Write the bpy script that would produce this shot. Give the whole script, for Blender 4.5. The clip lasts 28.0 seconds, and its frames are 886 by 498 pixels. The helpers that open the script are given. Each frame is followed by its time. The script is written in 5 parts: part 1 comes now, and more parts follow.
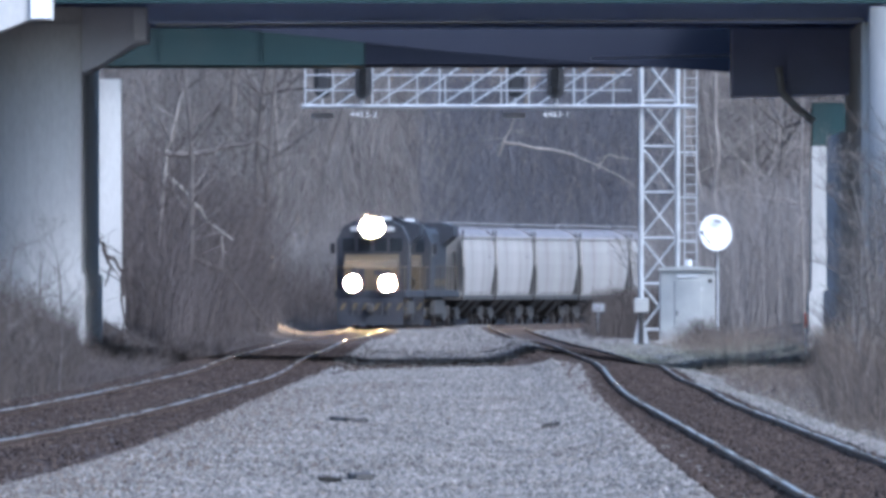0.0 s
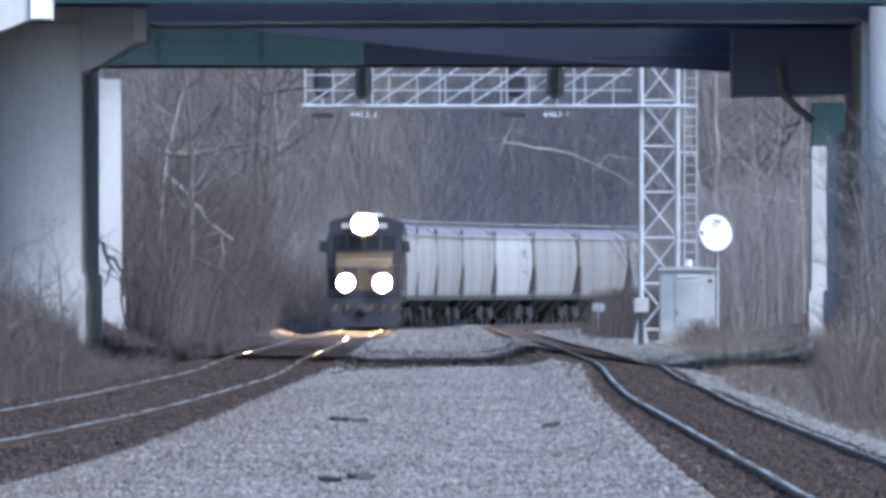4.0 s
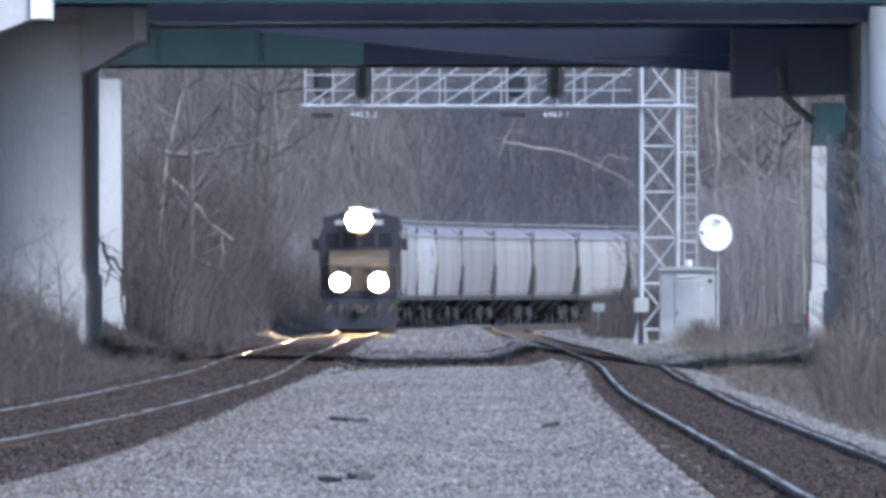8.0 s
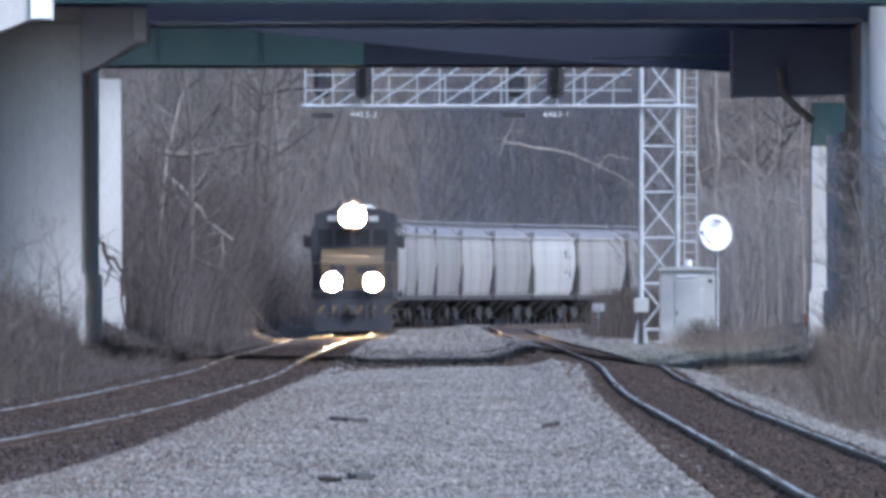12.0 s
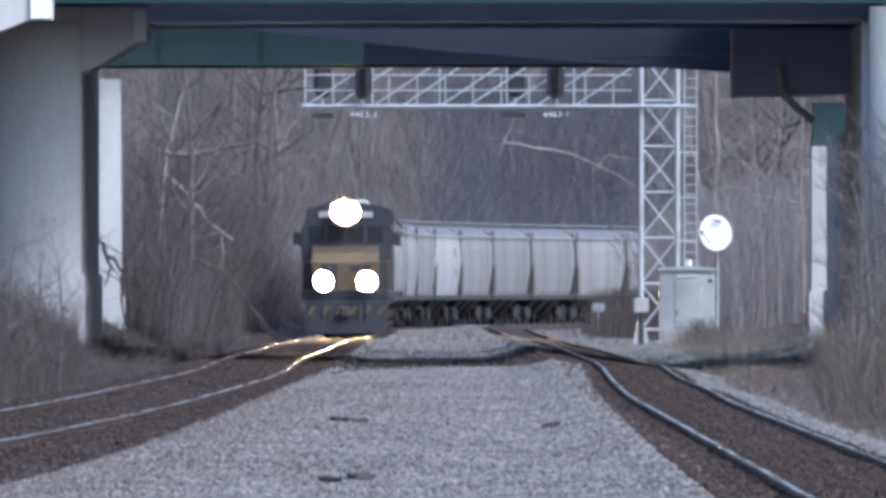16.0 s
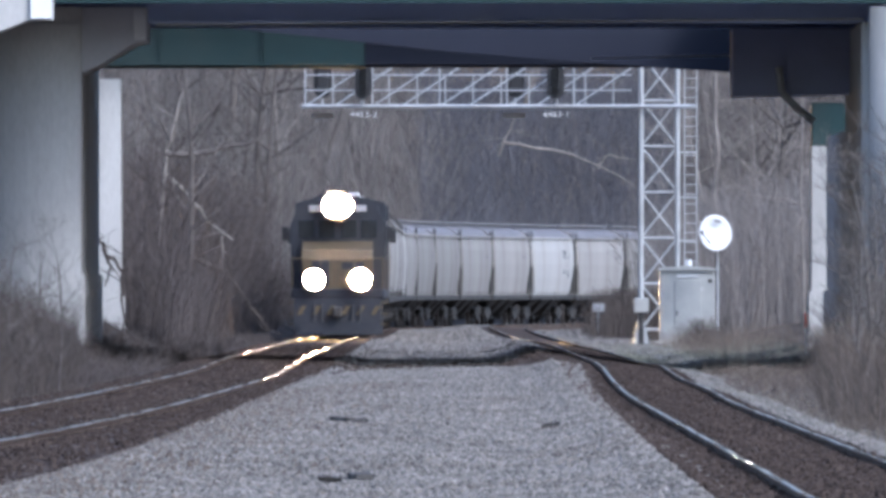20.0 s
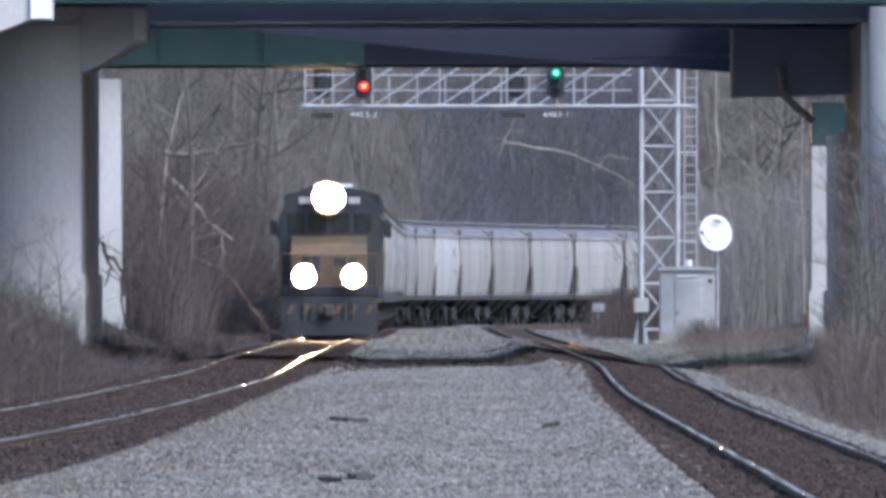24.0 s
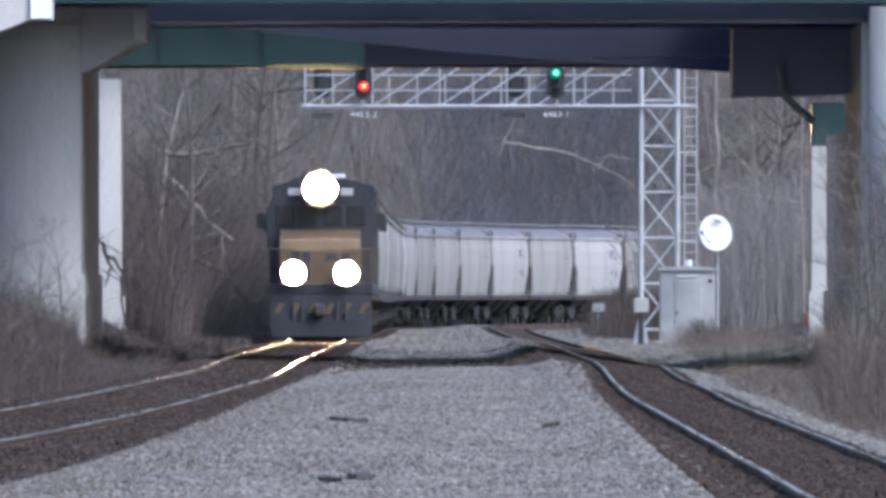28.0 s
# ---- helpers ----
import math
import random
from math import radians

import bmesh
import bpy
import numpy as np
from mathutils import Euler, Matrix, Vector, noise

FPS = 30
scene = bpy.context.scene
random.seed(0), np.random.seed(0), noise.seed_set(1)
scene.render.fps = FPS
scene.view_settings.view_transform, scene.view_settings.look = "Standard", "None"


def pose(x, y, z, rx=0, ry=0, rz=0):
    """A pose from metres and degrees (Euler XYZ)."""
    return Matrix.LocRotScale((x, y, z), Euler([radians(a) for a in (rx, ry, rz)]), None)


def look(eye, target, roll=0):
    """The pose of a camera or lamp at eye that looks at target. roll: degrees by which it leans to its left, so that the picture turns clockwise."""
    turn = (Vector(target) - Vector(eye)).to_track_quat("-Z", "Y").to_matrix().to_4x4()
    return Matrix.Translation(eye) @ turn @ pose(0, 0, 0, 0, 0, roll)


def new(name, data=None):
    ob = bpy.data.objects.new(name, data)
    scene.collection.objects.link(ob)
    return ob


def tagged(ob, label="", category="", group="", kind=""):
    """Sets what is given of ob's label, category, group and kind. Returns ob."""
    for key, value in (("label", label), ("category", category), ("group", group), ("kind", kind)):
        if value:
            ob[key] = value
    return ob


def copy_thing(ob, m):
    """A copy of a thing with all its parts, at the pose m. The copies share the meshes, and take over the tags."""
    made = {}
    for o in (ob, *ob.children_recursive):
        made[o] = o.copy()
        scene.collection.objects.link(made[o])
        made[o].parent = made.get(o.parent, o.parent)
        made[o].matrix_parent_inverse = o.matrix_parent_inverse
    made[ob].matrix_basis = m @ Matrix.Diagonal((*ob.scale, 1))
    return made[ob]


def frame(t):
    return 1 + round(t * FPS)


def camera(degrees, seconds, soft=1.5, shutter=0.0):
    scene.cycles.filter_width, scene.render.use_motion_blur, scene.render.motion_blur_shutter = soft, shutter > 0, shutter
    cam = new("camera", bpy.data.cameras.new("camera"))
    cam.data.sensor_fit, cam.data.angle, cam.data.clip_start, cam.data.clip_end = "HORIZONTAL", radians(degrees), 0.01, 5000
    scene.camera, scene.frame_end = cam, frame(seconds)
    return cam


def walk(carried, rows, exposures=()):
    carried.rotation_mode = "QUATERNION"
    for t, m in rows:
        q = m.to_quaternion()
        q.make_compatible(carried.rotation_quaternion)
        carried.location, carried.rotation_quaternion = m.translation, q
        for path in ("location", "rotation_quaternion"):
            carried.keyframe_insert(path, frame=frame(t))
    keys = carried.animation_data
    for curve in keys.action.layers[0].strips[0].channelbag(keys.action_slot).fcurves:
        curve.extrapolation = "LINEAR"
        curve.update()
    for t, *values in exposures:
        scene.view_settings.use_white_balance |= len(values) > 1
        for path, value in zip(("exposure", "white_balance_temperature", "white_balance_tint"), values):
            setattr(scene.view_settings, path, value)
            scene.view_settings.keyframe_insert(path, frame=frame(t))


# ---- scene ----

# ---- camera: a fixed tripod 1.5 m above the rails, very long lens ----
cam = camera(2.2458, 28.0, soft=3.8)
EYE = (0.0, 0.0, 1.5)
walk(cam, [(0.0, look(EYE, (0, 1000, 3.35))), (28.0, look(EYE, (0, 1000, 3.35)))],
     exposures=[(0.0, 1.16, 5050, 11), (12.0, 1.02, 5200, 12), (28.0, 0.93, 5400, 13)])

# ---- light: hazy late winter sun from behind the camera's right ----
SUN_EL, SUN_AZ = radians(42), radians(138)
world = bpy.data.worlds.new("hazy_sky")
scene.world = world
world.use_nodes = True
wn = world.node_tree.nodes
sky = wn.new("ShaderNodeTexSky")
sky.sky_type, sky.sun_disc = "NISHITA", False
sky.sun_elevation, sky.sun_rotation = SUN_EL, SUN_AZ
sky.dust_density, sky.air_density = 3.0, 1.2
world.node_tree.links.new(sky.outputs[0], wn["Background"].inputs[0])
wn["Background"].inputs[1].default_value = 0.15
sun = new("sun", bpy.data.lights.new("sun", "SUN"))
sun.data.energy, sun.data.angle, sun.data.color = 1.1, radians(12), (1.0, 0.95, 0.88)
sun_from = Vector((math.sin(SUN_AZ) * math.cos(SUN_EL), math.cos(SUN_AZ) * math.cos(SUN_EL), math.sin(SUN_EL)))
sun.matrix_world = look(sun_from * 300, (0, 0, 0))


# ---- materials ----
def mat(name, c1, c2, scale=4.0, rough=0.8, metal=0.0, bump=0.2, fine=40.0, dirt=None, dirt_amount=0.0, per_object=0.0, stretch=(1, 1, 1), bump_dist=0.02, island=False):
    """Two-scale noise between two colours, fine relief, optional dirt patches and streaks."""
    m = bpy.data.materials.new(name)
    m.use_nodes = True
    nt = m.node_tree
    n, l = nt.nodes, nt.links
    bsdf = n["Principled BSDF"]
    tc = n.new("ShaderNodeTexCoord")
    mp = n.new("ShaderNodeMapping")
    mp.inputs["Scale"].default_value = stretch
    l.new(tc.outputs["Object"], mp.inputs[0])
    big, small = n.new("ShaderNodeTexNoise"), n.new("ShaderNodeTexNoise")
    big.inputs["Scale"].default_value, small.inputs["Scale"].default_value = scale, fine
    big.inputs["Detail"].default_value, small.inputs["Detail"].default_value = 6, 4
    l.new(mp.outputs[0], big.inputs["Vector"])
    l.new(mp.outputs[0], small.inputs["Vector"])
    add = n.new("ShaderNodeMix")
    add.inputs[0].default_value = 0.4
    l.new(big.outputs[0], add.inputs[2])
    l.new(small.outputs[0], add.inputs[3])
    ramp = n.new("ShaderNodeValToRGB")
    ramp.color_ramp.elements[0].position, ramp.color_ramp.elements[1].position = 0.34, 0.66
    ramp.color_ramp.elements[0].color, ramp.color_ramp.elements[1].color = (*c1, 1), (*c2, 1)
    l.new(add.outputs[0], ramp.inputs[0])
    out = ramp.outputs[0]
    if dirt:
        d = n.new("ShaderNodeTexNoise")
        d.inputs["Scale"].default_value, d.inputs["Detail"].default_value = scale * 0.45, 8
        l.new(mp.outputs[0], d.inputs["Vector"])
        r2 = n.new("ShaderNodeValToRGB")
        r2.color_ramp.elements[0].position, r2.color_ramp.elements[1].position = 0.48, 0.68
        r2.color_ramp.elements[0].color, r2.color_ramp.elements[1].color = (0, 0, 0, 1), (dirt_amount,) * 3 + (1,)
        l.new(d.outputs[0], r2.inputs[0])
        mx = n.new("ShaderNodeMix")
        mx.data_type = "RGBA"
        l.new(r2.outputs[0], mx.inputs[0])
        l.new(out, mx.inputs[6])
        mx.inputs[7].default_value = (*dirt, 1)
        out = mx.outputs[2]
    if per_object or island:
        hsv = n.new("ShaderNodeHueSaturation")
        mr = n.new("ShaderNodeMapRange")
        amount = per_object or 0.35
        mr.inputs[3].default_value, mr.inputs[4].default_value = 1 - amount, 1 + amount
        if island:
            l.new(n.new("ShaderNodeNewGeometry").outputs["Random Per Island"], mr.inputs[0])
        else:
            l.new(n.new("ShaderNodeObjectInfo").outputs["Random"], mr.inputs[0])
        l.new(mr.outputs[0], hsv.inputs["Value"])
        l.new(out, hsv.inputs["Color"])
        out = hsv.outputs[0]
    l.new(out, bsdf.inputs["Base Color"])
    bsdf.inputs["Roughness"].default_value, bsdf.inputs["Metallic"].default_value = rough, metal
    if rough >= 0.95:
        bsdf.inputs["Specular IOR Level"].default_value = 0.1
    if bump:
        b = n.new("ShaderNodeBump")
        b.inputs["Strength"].default_value, b.inputs["Distance"].default_value = bump, bump_dist
        l.new(add.outputs[0], b.inputs["Height"])
        l.new(b.outputs[0], bsdf.inputs["Normal"])
    return m


def worn_rail(m):
    """A thin mirror polish on the worn running surface, broken by duller stretches."""
    n, l = m.node_tree.nodes, m.node_tree.links
    b = n["Principled BSDF"]
    geo, patches, r = n.new("ShaderNodeNewGeometry"), n.new("ShaderNodeTexNoise"), n.new("ShaderNodeMapRange")
    patches.inputs["Scale"].default_value, patches.inputs["Detail"].default_value = 0.11, 2
    l.new(geo.outputs["Position"], patches.inputs["Vector"])
    r.inputs[1].default_value, r.inputs[2].default_value, r.inputs[3].default_value, r.inputs[4].default_value = 0.485, 0.545, 0.0, 0.75
    l.new(patches.outputs[0], r.inputs[0])
    l.new(r.outputs[0], b.inputs["Coat Weight"])
    b.inputs["Coat Roughness"].default_value = 0.05
    return m


def glow(name, colour, strength):
    m = bpy.data.materials.new(name)
    m.use_nodes = True
    b = m.node_tree.nodes["Principled BSDF"]
    b.inputs["Base Color"].default_value = (*colour, 1)
    b.inputs["Emission Color"].default_value = (*colour, 1)
    b.inputs["Emission Strength"].default_value = strength
    return m


M = {
    "concrete": mat("concrete", (0.43, 0.425, 0.41), (0.56, 0.555, 0.535), 0.6, 0.9, 0, 0.25, 14, (0.25, 0.24, 0.22), 0.5, stretch=(1, 1, 0.35)),
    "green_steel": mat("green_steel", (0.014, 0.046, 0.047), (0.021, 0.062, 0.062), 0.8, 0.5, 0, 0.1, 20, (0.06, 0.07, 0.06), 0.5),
    # girder steel with shade put into its colour: two lifted pale, one dark
    "shade_lift_steel": mat("shade_lift_steel", (0.42, 0.52, 0.80), (0.50, 0.60, 0.88), 0.8, 0.7, 0, 0.1, 20, (0.38, 0.44, 0.62), 0.5),
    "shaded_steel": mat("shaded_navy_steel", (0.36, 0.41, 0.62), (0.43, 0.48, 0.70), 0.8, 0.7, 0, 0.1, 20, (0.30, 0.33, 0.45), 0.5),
    "shade_dark_steel": mat("shade_dark_steel", (0.010, 0.013, 0.028), (0.015, 0.019, 0.036), 0.8, 0.8, 0, 0.1, 20, (0.018, 0.021, 0.034), 0.5),
    "deep_brush": mat("deep_brush", (0.062, 0.053, 0.050), (0.128, 0.110, 0.102), 0.25, 0.95, 0, 0.0, 4, per_object=0.16, island=True),
    # distance haze is put into this cool dark brush colour
    "haze_brush": mat("haze_brush", (0.074, 0.075, 0.088), (0.14, 0.14, 0.156), 0.2, 0.95, 0, 0.0, 4, per_object=0.14, island=True),
    "dark_brush": mat("dark_brush", (0.052, 0.044, 0.040), (0.115, 0.098, 0.087), 0.5, 0.95, 0, 0.0, 6, per_object=0.22, island=True),
    "soffit": mat("soffit", (0.52, 0.53, 0.57), (0.62, 0.63, 0.66), 0.7, 0.9, 0, 0.2, 15),
    "galv": mat("galvanised", (0.42, 0.44, 0.45), (0.56, 0.58, 0.59), 3, 0.45, 0.3, 0.1, 60, (0.35, 0.34, 0.33), 0.4),
    "black_paint": mat("black_paint", (0.012, 0.012, 0.014), (0.025, 0.025, 0.028), 4, 0.5, 0, 0.1),
    "case_grey": mat("case_grey", (0.31, 0.32, 0.315), (0.42, 0.43, 0.415), 1.6, 0.5, 0.1, 0.1, 30, (0.33, 0.31, 0.28), 0.45),
    "dish_white": mat("dish_white", (0.62, 0.64, 0.66), (0.72, 0.73, 0.74), 2, 0.4, 0, 0.03, 30),
    "rail_side": mat("rail_rust", (0.085, 0.064, 0.053), (0.16, 0.12, 0.097), 6, 0.95, 0.0, 0.3, 60),
    "rail_top": worn_rail(mat("rail_steel", (0.19, 0.165, 0.135), (0.31, 0.275, 0.225), 1.5, 0.46, 1.0, 0.05, 9, bump_dist=0.002)),
    "tie": mat("tie_timber", (0.045, 0.035, 0.03), (0.10, 0.08, 0.065), 3, 0.9, 0, 0.5, 30, island=True),
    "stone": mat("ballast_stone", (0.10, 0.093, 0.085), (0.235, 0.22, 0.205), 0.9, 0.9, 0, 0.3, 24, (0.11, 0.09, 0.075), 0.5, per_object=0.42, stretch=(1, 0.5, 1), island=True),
    "dusty_stone": mat("dusty_stone", (0.085, 0.070, 0.058), (0.17, 0.142, 0.118), 0.9, 0.95, 0, 0.3, 24, per_object=0.35, island=True),
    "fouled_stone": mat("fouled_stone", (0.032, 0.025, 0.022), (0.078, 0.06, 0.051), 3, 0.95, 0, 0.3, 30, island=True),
    "bark": mat("bark", (0.095, 0.084, 0.077), (0.165, 0.148, 0.136), 3, 0.95, 0, 0.5, 20, per_object=0.15, stretch=(1, 1, 0.3)),
    "pale_bark": mat("pale_bark", (0.18, 0.163, 0.148), (0.31, 0.283, 0.257), 2, 0.95, 0, 0.5, 20, (0.12, 0.10, 0.09), 0.6),
    "twig": mat("twig", (0.135, 0.125, 0.119), (0.24, 0.221, 0.209), 0.16, 0.95, 0, 0.0, 4, per_object=0.16, island=True),
    "pale_grass": mat("pale_grass", (0.16, 0.165, 0.13), (0.30, 0.30, 0.245), 1.5, 0.95, 0, 0.0, 10, island=True),
    "dry_leaf": mat("dry_leaf", (0.20, 0.135, 0.08), (0.34, 0.25, 0.16), 1.5, 0.95, 0, 0.0, 10, island=True),
    "straw": mat("dry_grass", (0.11, 0.09, 0.075), (0.22, 0.185, 0.155), 1.5, 0.95, 0, 0.0, 10, island=True),
    "hopper_grey": mat("hopper_grey", (0.27, 0.26, 0.245), (0.37, 0.355, 0.335), 0.5, 0.65, 0, 0.08, 9, (0.17, 0.145, 0.12), 0.65, per_object=0.22, stretch=(2.2, 1, 0.3)),
    "hopper_white": mat("hopper_white", (0.42, 0.42, 0.405), (0.52, 0.51, 0.49), 0.5, 0.6, 0, 0.08, 9, (0.27, 0.24, 0.21), 0.55, per_object=0.08, stretch=(2.2, 1, 0.3)),
    "hopper_roof": mat("hopper_roof", (0.13, 0.125, 0.135), (0.21, 0.20, 0.21), 0.6, 0.75, 0, 0.08, 9, (0.09, 0.08, 0.075), 0.6),
    "underframe": mat("underframe", (0.030, 0.030, 0.032), (0.07, 0.065, 0.06), 3, 0.85, 0.1, 0.2, 20),
    "wheel_steel": mat("wheel_steel", (0.05, 0.045, 0.045), (0.10, 0.09, 0.085), 4, 0.8, 0.2, 0.1),
    "loco_blue": mat("loco_dark_blue", (0.012, 0.015, 0.022), (0.024, 0.027, 0.037), 1, 0.7, 0, 0.05, 12, (0.07, 0.06, 0.05), 0.5),
    "loco_grey": mat("loco_grey", (0.30, 0.31, 0.33), (0.40, 0.41, 0.42), 1, 0.5, 0, 0.05, 12, (0.14, 0.12, 0.10), 0.5),
    "loco_yellow": mat("loco_yellow", (0.066, 0.048, 0.026), (0.10, 0.074, 0.038), 1, 0.7, 0, 0.05, 12, (0.10, 0.075, 0.05), 0.7),
    "glass": mat("dark_cab_glass", (0.015, 0.018, 0.022), (0.03, 0.034, 0.04), 2, 0.08, 0, 0.0),
    "marking": mat("marking_dark", (0.10, 0.10, 0.11), (0.2, 0.2, 0.21), 2, 0.7, 0, 0.05),
    "white_plate": mat("white_plate", (0.72, 0.74, 0.76), (0.82, 0.83, 0.84), 3, 0.5, 0, 0.02),
    "red_tape": mat("red_marker", (0.55, 0.04, 0.02), (0.7, 0.07, 0.04), 5, 0.4, 0, 0.05),
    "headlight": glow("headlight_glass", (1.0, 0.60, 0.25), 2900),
    "signal_red": glow("signal_red_glass", (0.9, 0.012, 0.03), 0.75),
    "signal_red_core": glow("signal_red_filament", (1.0, 0.28, 0.07), 1.6),
    "signal_green": glow("signal_green_glass", (0.0, 0.17, 0.085), 0.7),
    "signal_green_core": glow("signal_green_filament", (0.30, 0.95, 0.62), 1.1),
}


# ---- building helpers ----
def thing(name, m, label, category, group="", kind=""):
    ob = new(name)
    ob.empty_display_size = 0.3
    ob.matrix_basis = m
    return tagged(ob, label, category, group, kind)


def link_mesh(name, bm, material, smooth=False):
    me = bpy.data.meshes.new(name)
    bm.normal_update()
    bm.to_mesh(me)
    bm.free()
    me.materials.append(M[material])
    if smooth:
        me.polygons.foreach_set("use_smooth", [True] * len(me.polygons))
    return new(name, me)


def part(name, bm, material, parent, label="", smooth=False):
    ob = link_mesh(name, bm, material, smooth)
    ob.parent = parent
    if label:
        tagged(ob, label)
    return ob


def box(bm, c, s, bevel=0.0, rz=0.0, m=None):
    """A bevelled box of centre c and size s."""
    mm = Matrix.Translation(c) @ Matrix.Rotation(rz, 4, "Z") @ Matrix.Diagonal((*s, 1))
    if m is not None:
        mm = m @ mm
    r = bmesh.ops.create_cube(bm, size=1, matrix=mm)
    if bevel:
        edges = list({e for v in r["verts"] for e in v.link_edges})
        bmesh.ops.bevel(bm, geom=edges, offset=bevel, segments=1, affect="EDGES")
    return bm


def rod(bm, a, b, r, r2=None, seg=6, cap=True):
    """A round bar from a to b."""
    a, b = Vector(a), Vector(b)
    d = b - a
    if d.length < 1e-5:
        return bm
    mm = Matrix.Translation((a + b) / 2) @ d.to_track_quat("Z", "Y").to_matrix().to_4x4()
    bmesh.ops.create_cone(bm, cap_ends=cap, segments=seg, radius1=r, radius2=r if r2 is None else r2, depth=d.length, matrix=mm)
    return bm


def angle_bar(bm, a, b, w):
    """A square steel bar from a to b."""
    return rod(bm, a, b, w * 0.7, seg=4)


def prism(bm, outline, axis, lo, hi):
    """A flat outline of (u, v) pulled along an axis from lo to hi."""
    def at(u, v, w):
        return {"x": (w, u, v), "y": (u, w, v), "z": (u, v, w)}[axis]
    f0 = [bm.verts.new(at(u, v, lo)) for u, v in outline]
    f1 = [bm.verts.new(at(u, v, hi)) for u, v in outline]
    n = len(outline)
    bm.faces.new(f0[::-1])
    bm.faces.new(f1)
    for i in range(n):
        bm.faces.new((f0[i], f0[(i + 1) % n], f1[(i + 1) % n], f1[i]))
    bmesh.ops.recalc_face_normals(bm, faces=bm.faces)
    return bm


def raw_mesh(name, verts, faces, material, parent=None):
    """A large mesh from arrays."""
    me = bpy.data.meshes.new(name)
    me.from_pydata(verts.tolist() if hasattr(verts, "tolist") else verts, [], faces.tolist() if hasattr(faces, "tolist") else faces)
    me.materials.append(M[material] if isinstance(material, str) else material)
    me.update()
    ob = new(name, me)
    if parent:
        ob.parent = parent
    return ob


def smooth(a, b, v):
    u = min(1.0, max(0.0, (v - a) / (b - a)))
    return u * u * (3 - 2 * u)


# ---- the line: track alignment and ground ----
CURVE_Y, CURVE_R = 950.0, 680.0
GAUGE = 1.435


def left_x(y):
    x = -3.5 + 0.3 * smooth(640, 955, y)
    return x - 3.13e-8 * max(0.0, 650 - y) ** 3


def right_x(y):
    return 3.47 - 0.8 * smooth(480, 900, y)


def left_track(s):
    """The left track's centre and heading at s metres out from the camera."""
    if s <= CURVE_Y:
        return left_x(s), s, math.atan2(left_x(s + 1) - left_x(s - 1), 2.0) if s < CURVE_Y - 1 else 0.0
    a = (s - CURVE_Y) / CURVE_R
    return -3.2 + CURVE_R * (1 - math.cos(a)), CURVE_Y + CURVE_R * math.sin(a), a


def right_track(s):
    r = CURVE_R - 5.87
    if s <= CURVE_Y:
        return right_x(s), s, math.atan2(right_x(s + 1) - right_x(s - 1), 2.0) if s < CURVE_Y - 1 else 0.0
    a = (s - CURVE_Y) / r
    return right_x(CURVE_Y) + r * (1 - math.cos(a)), CURVE_Y + r * math.sin(a), a


def hump(y, middle, half):
    """A single soft rise of height one."""
    return smooth(middle - half, middle, y) * (1 - smooth(middle, middle + half, y))


def left_z(y):
    """The left track's gentle rises and dips."""
    return -0.08 + 0.05 * smooth(290, 400, y) + 0.15 * smooth(408, 482, y) - 0.20 * smooth(620, 800, y)


def right_z(y):
    return -0.07 + 0.16 * smooth(320, 400, y) + 0.05 * hump(y, 435, 40) - 0.10 * smooth(540, 700, y)


def left_cant(y):
    """Rise of the outer rail over the inner, per metre of width."""
    return 0.06 * (1 - 0.75 * smooth(430, 500, y) - 0.25 * smooth(520, 620, y))


def right_cant(y):
    return 0.067 + 0.07 * smooth(345, 395, y) * (1 - smooth(560, 700, y)) + 0.05 * hump(y, 398, 40) - 0.035 * hump(y, 442, 36)


def joint_dip(s):
    """Rails sag by a few millimetres towards their joints."""
    return 0.0028 * math.cos(2 * math.pi * s / 11.9) + 0.0016 * math.sin(2 * math.pi * s / 5.3 + 1.0) + 0.0022 * math.sin(2 * math.pi * s / 31.0)


def swell(x, y):
    """The lie of the ground between the two tracks."""
    k = smooth(left_x(max(60, y)), right_x(y), x)
    return left_z(y) * (1 - k) + right_z(y) * k


def bed_edge(y):
    """Half the width of the dark bed on the inner side of the left track."""
    return 1.24 + 0.0000187 * max(0.0, 440 - y) ** 2


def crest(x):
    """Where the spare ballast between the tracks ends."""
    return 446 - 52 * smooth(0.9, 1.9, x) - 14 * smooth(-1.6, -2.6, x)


def off_track(x, y):
    """Signed distance of a place from the left track, positive to the outside of the curve."""
    if y <= CURVE_Y:
        return left_x(max(60, y)) - x
    return math.hypot(x - (CURVE_R - 3.2), y - CURVE_Y) - CURVE_R


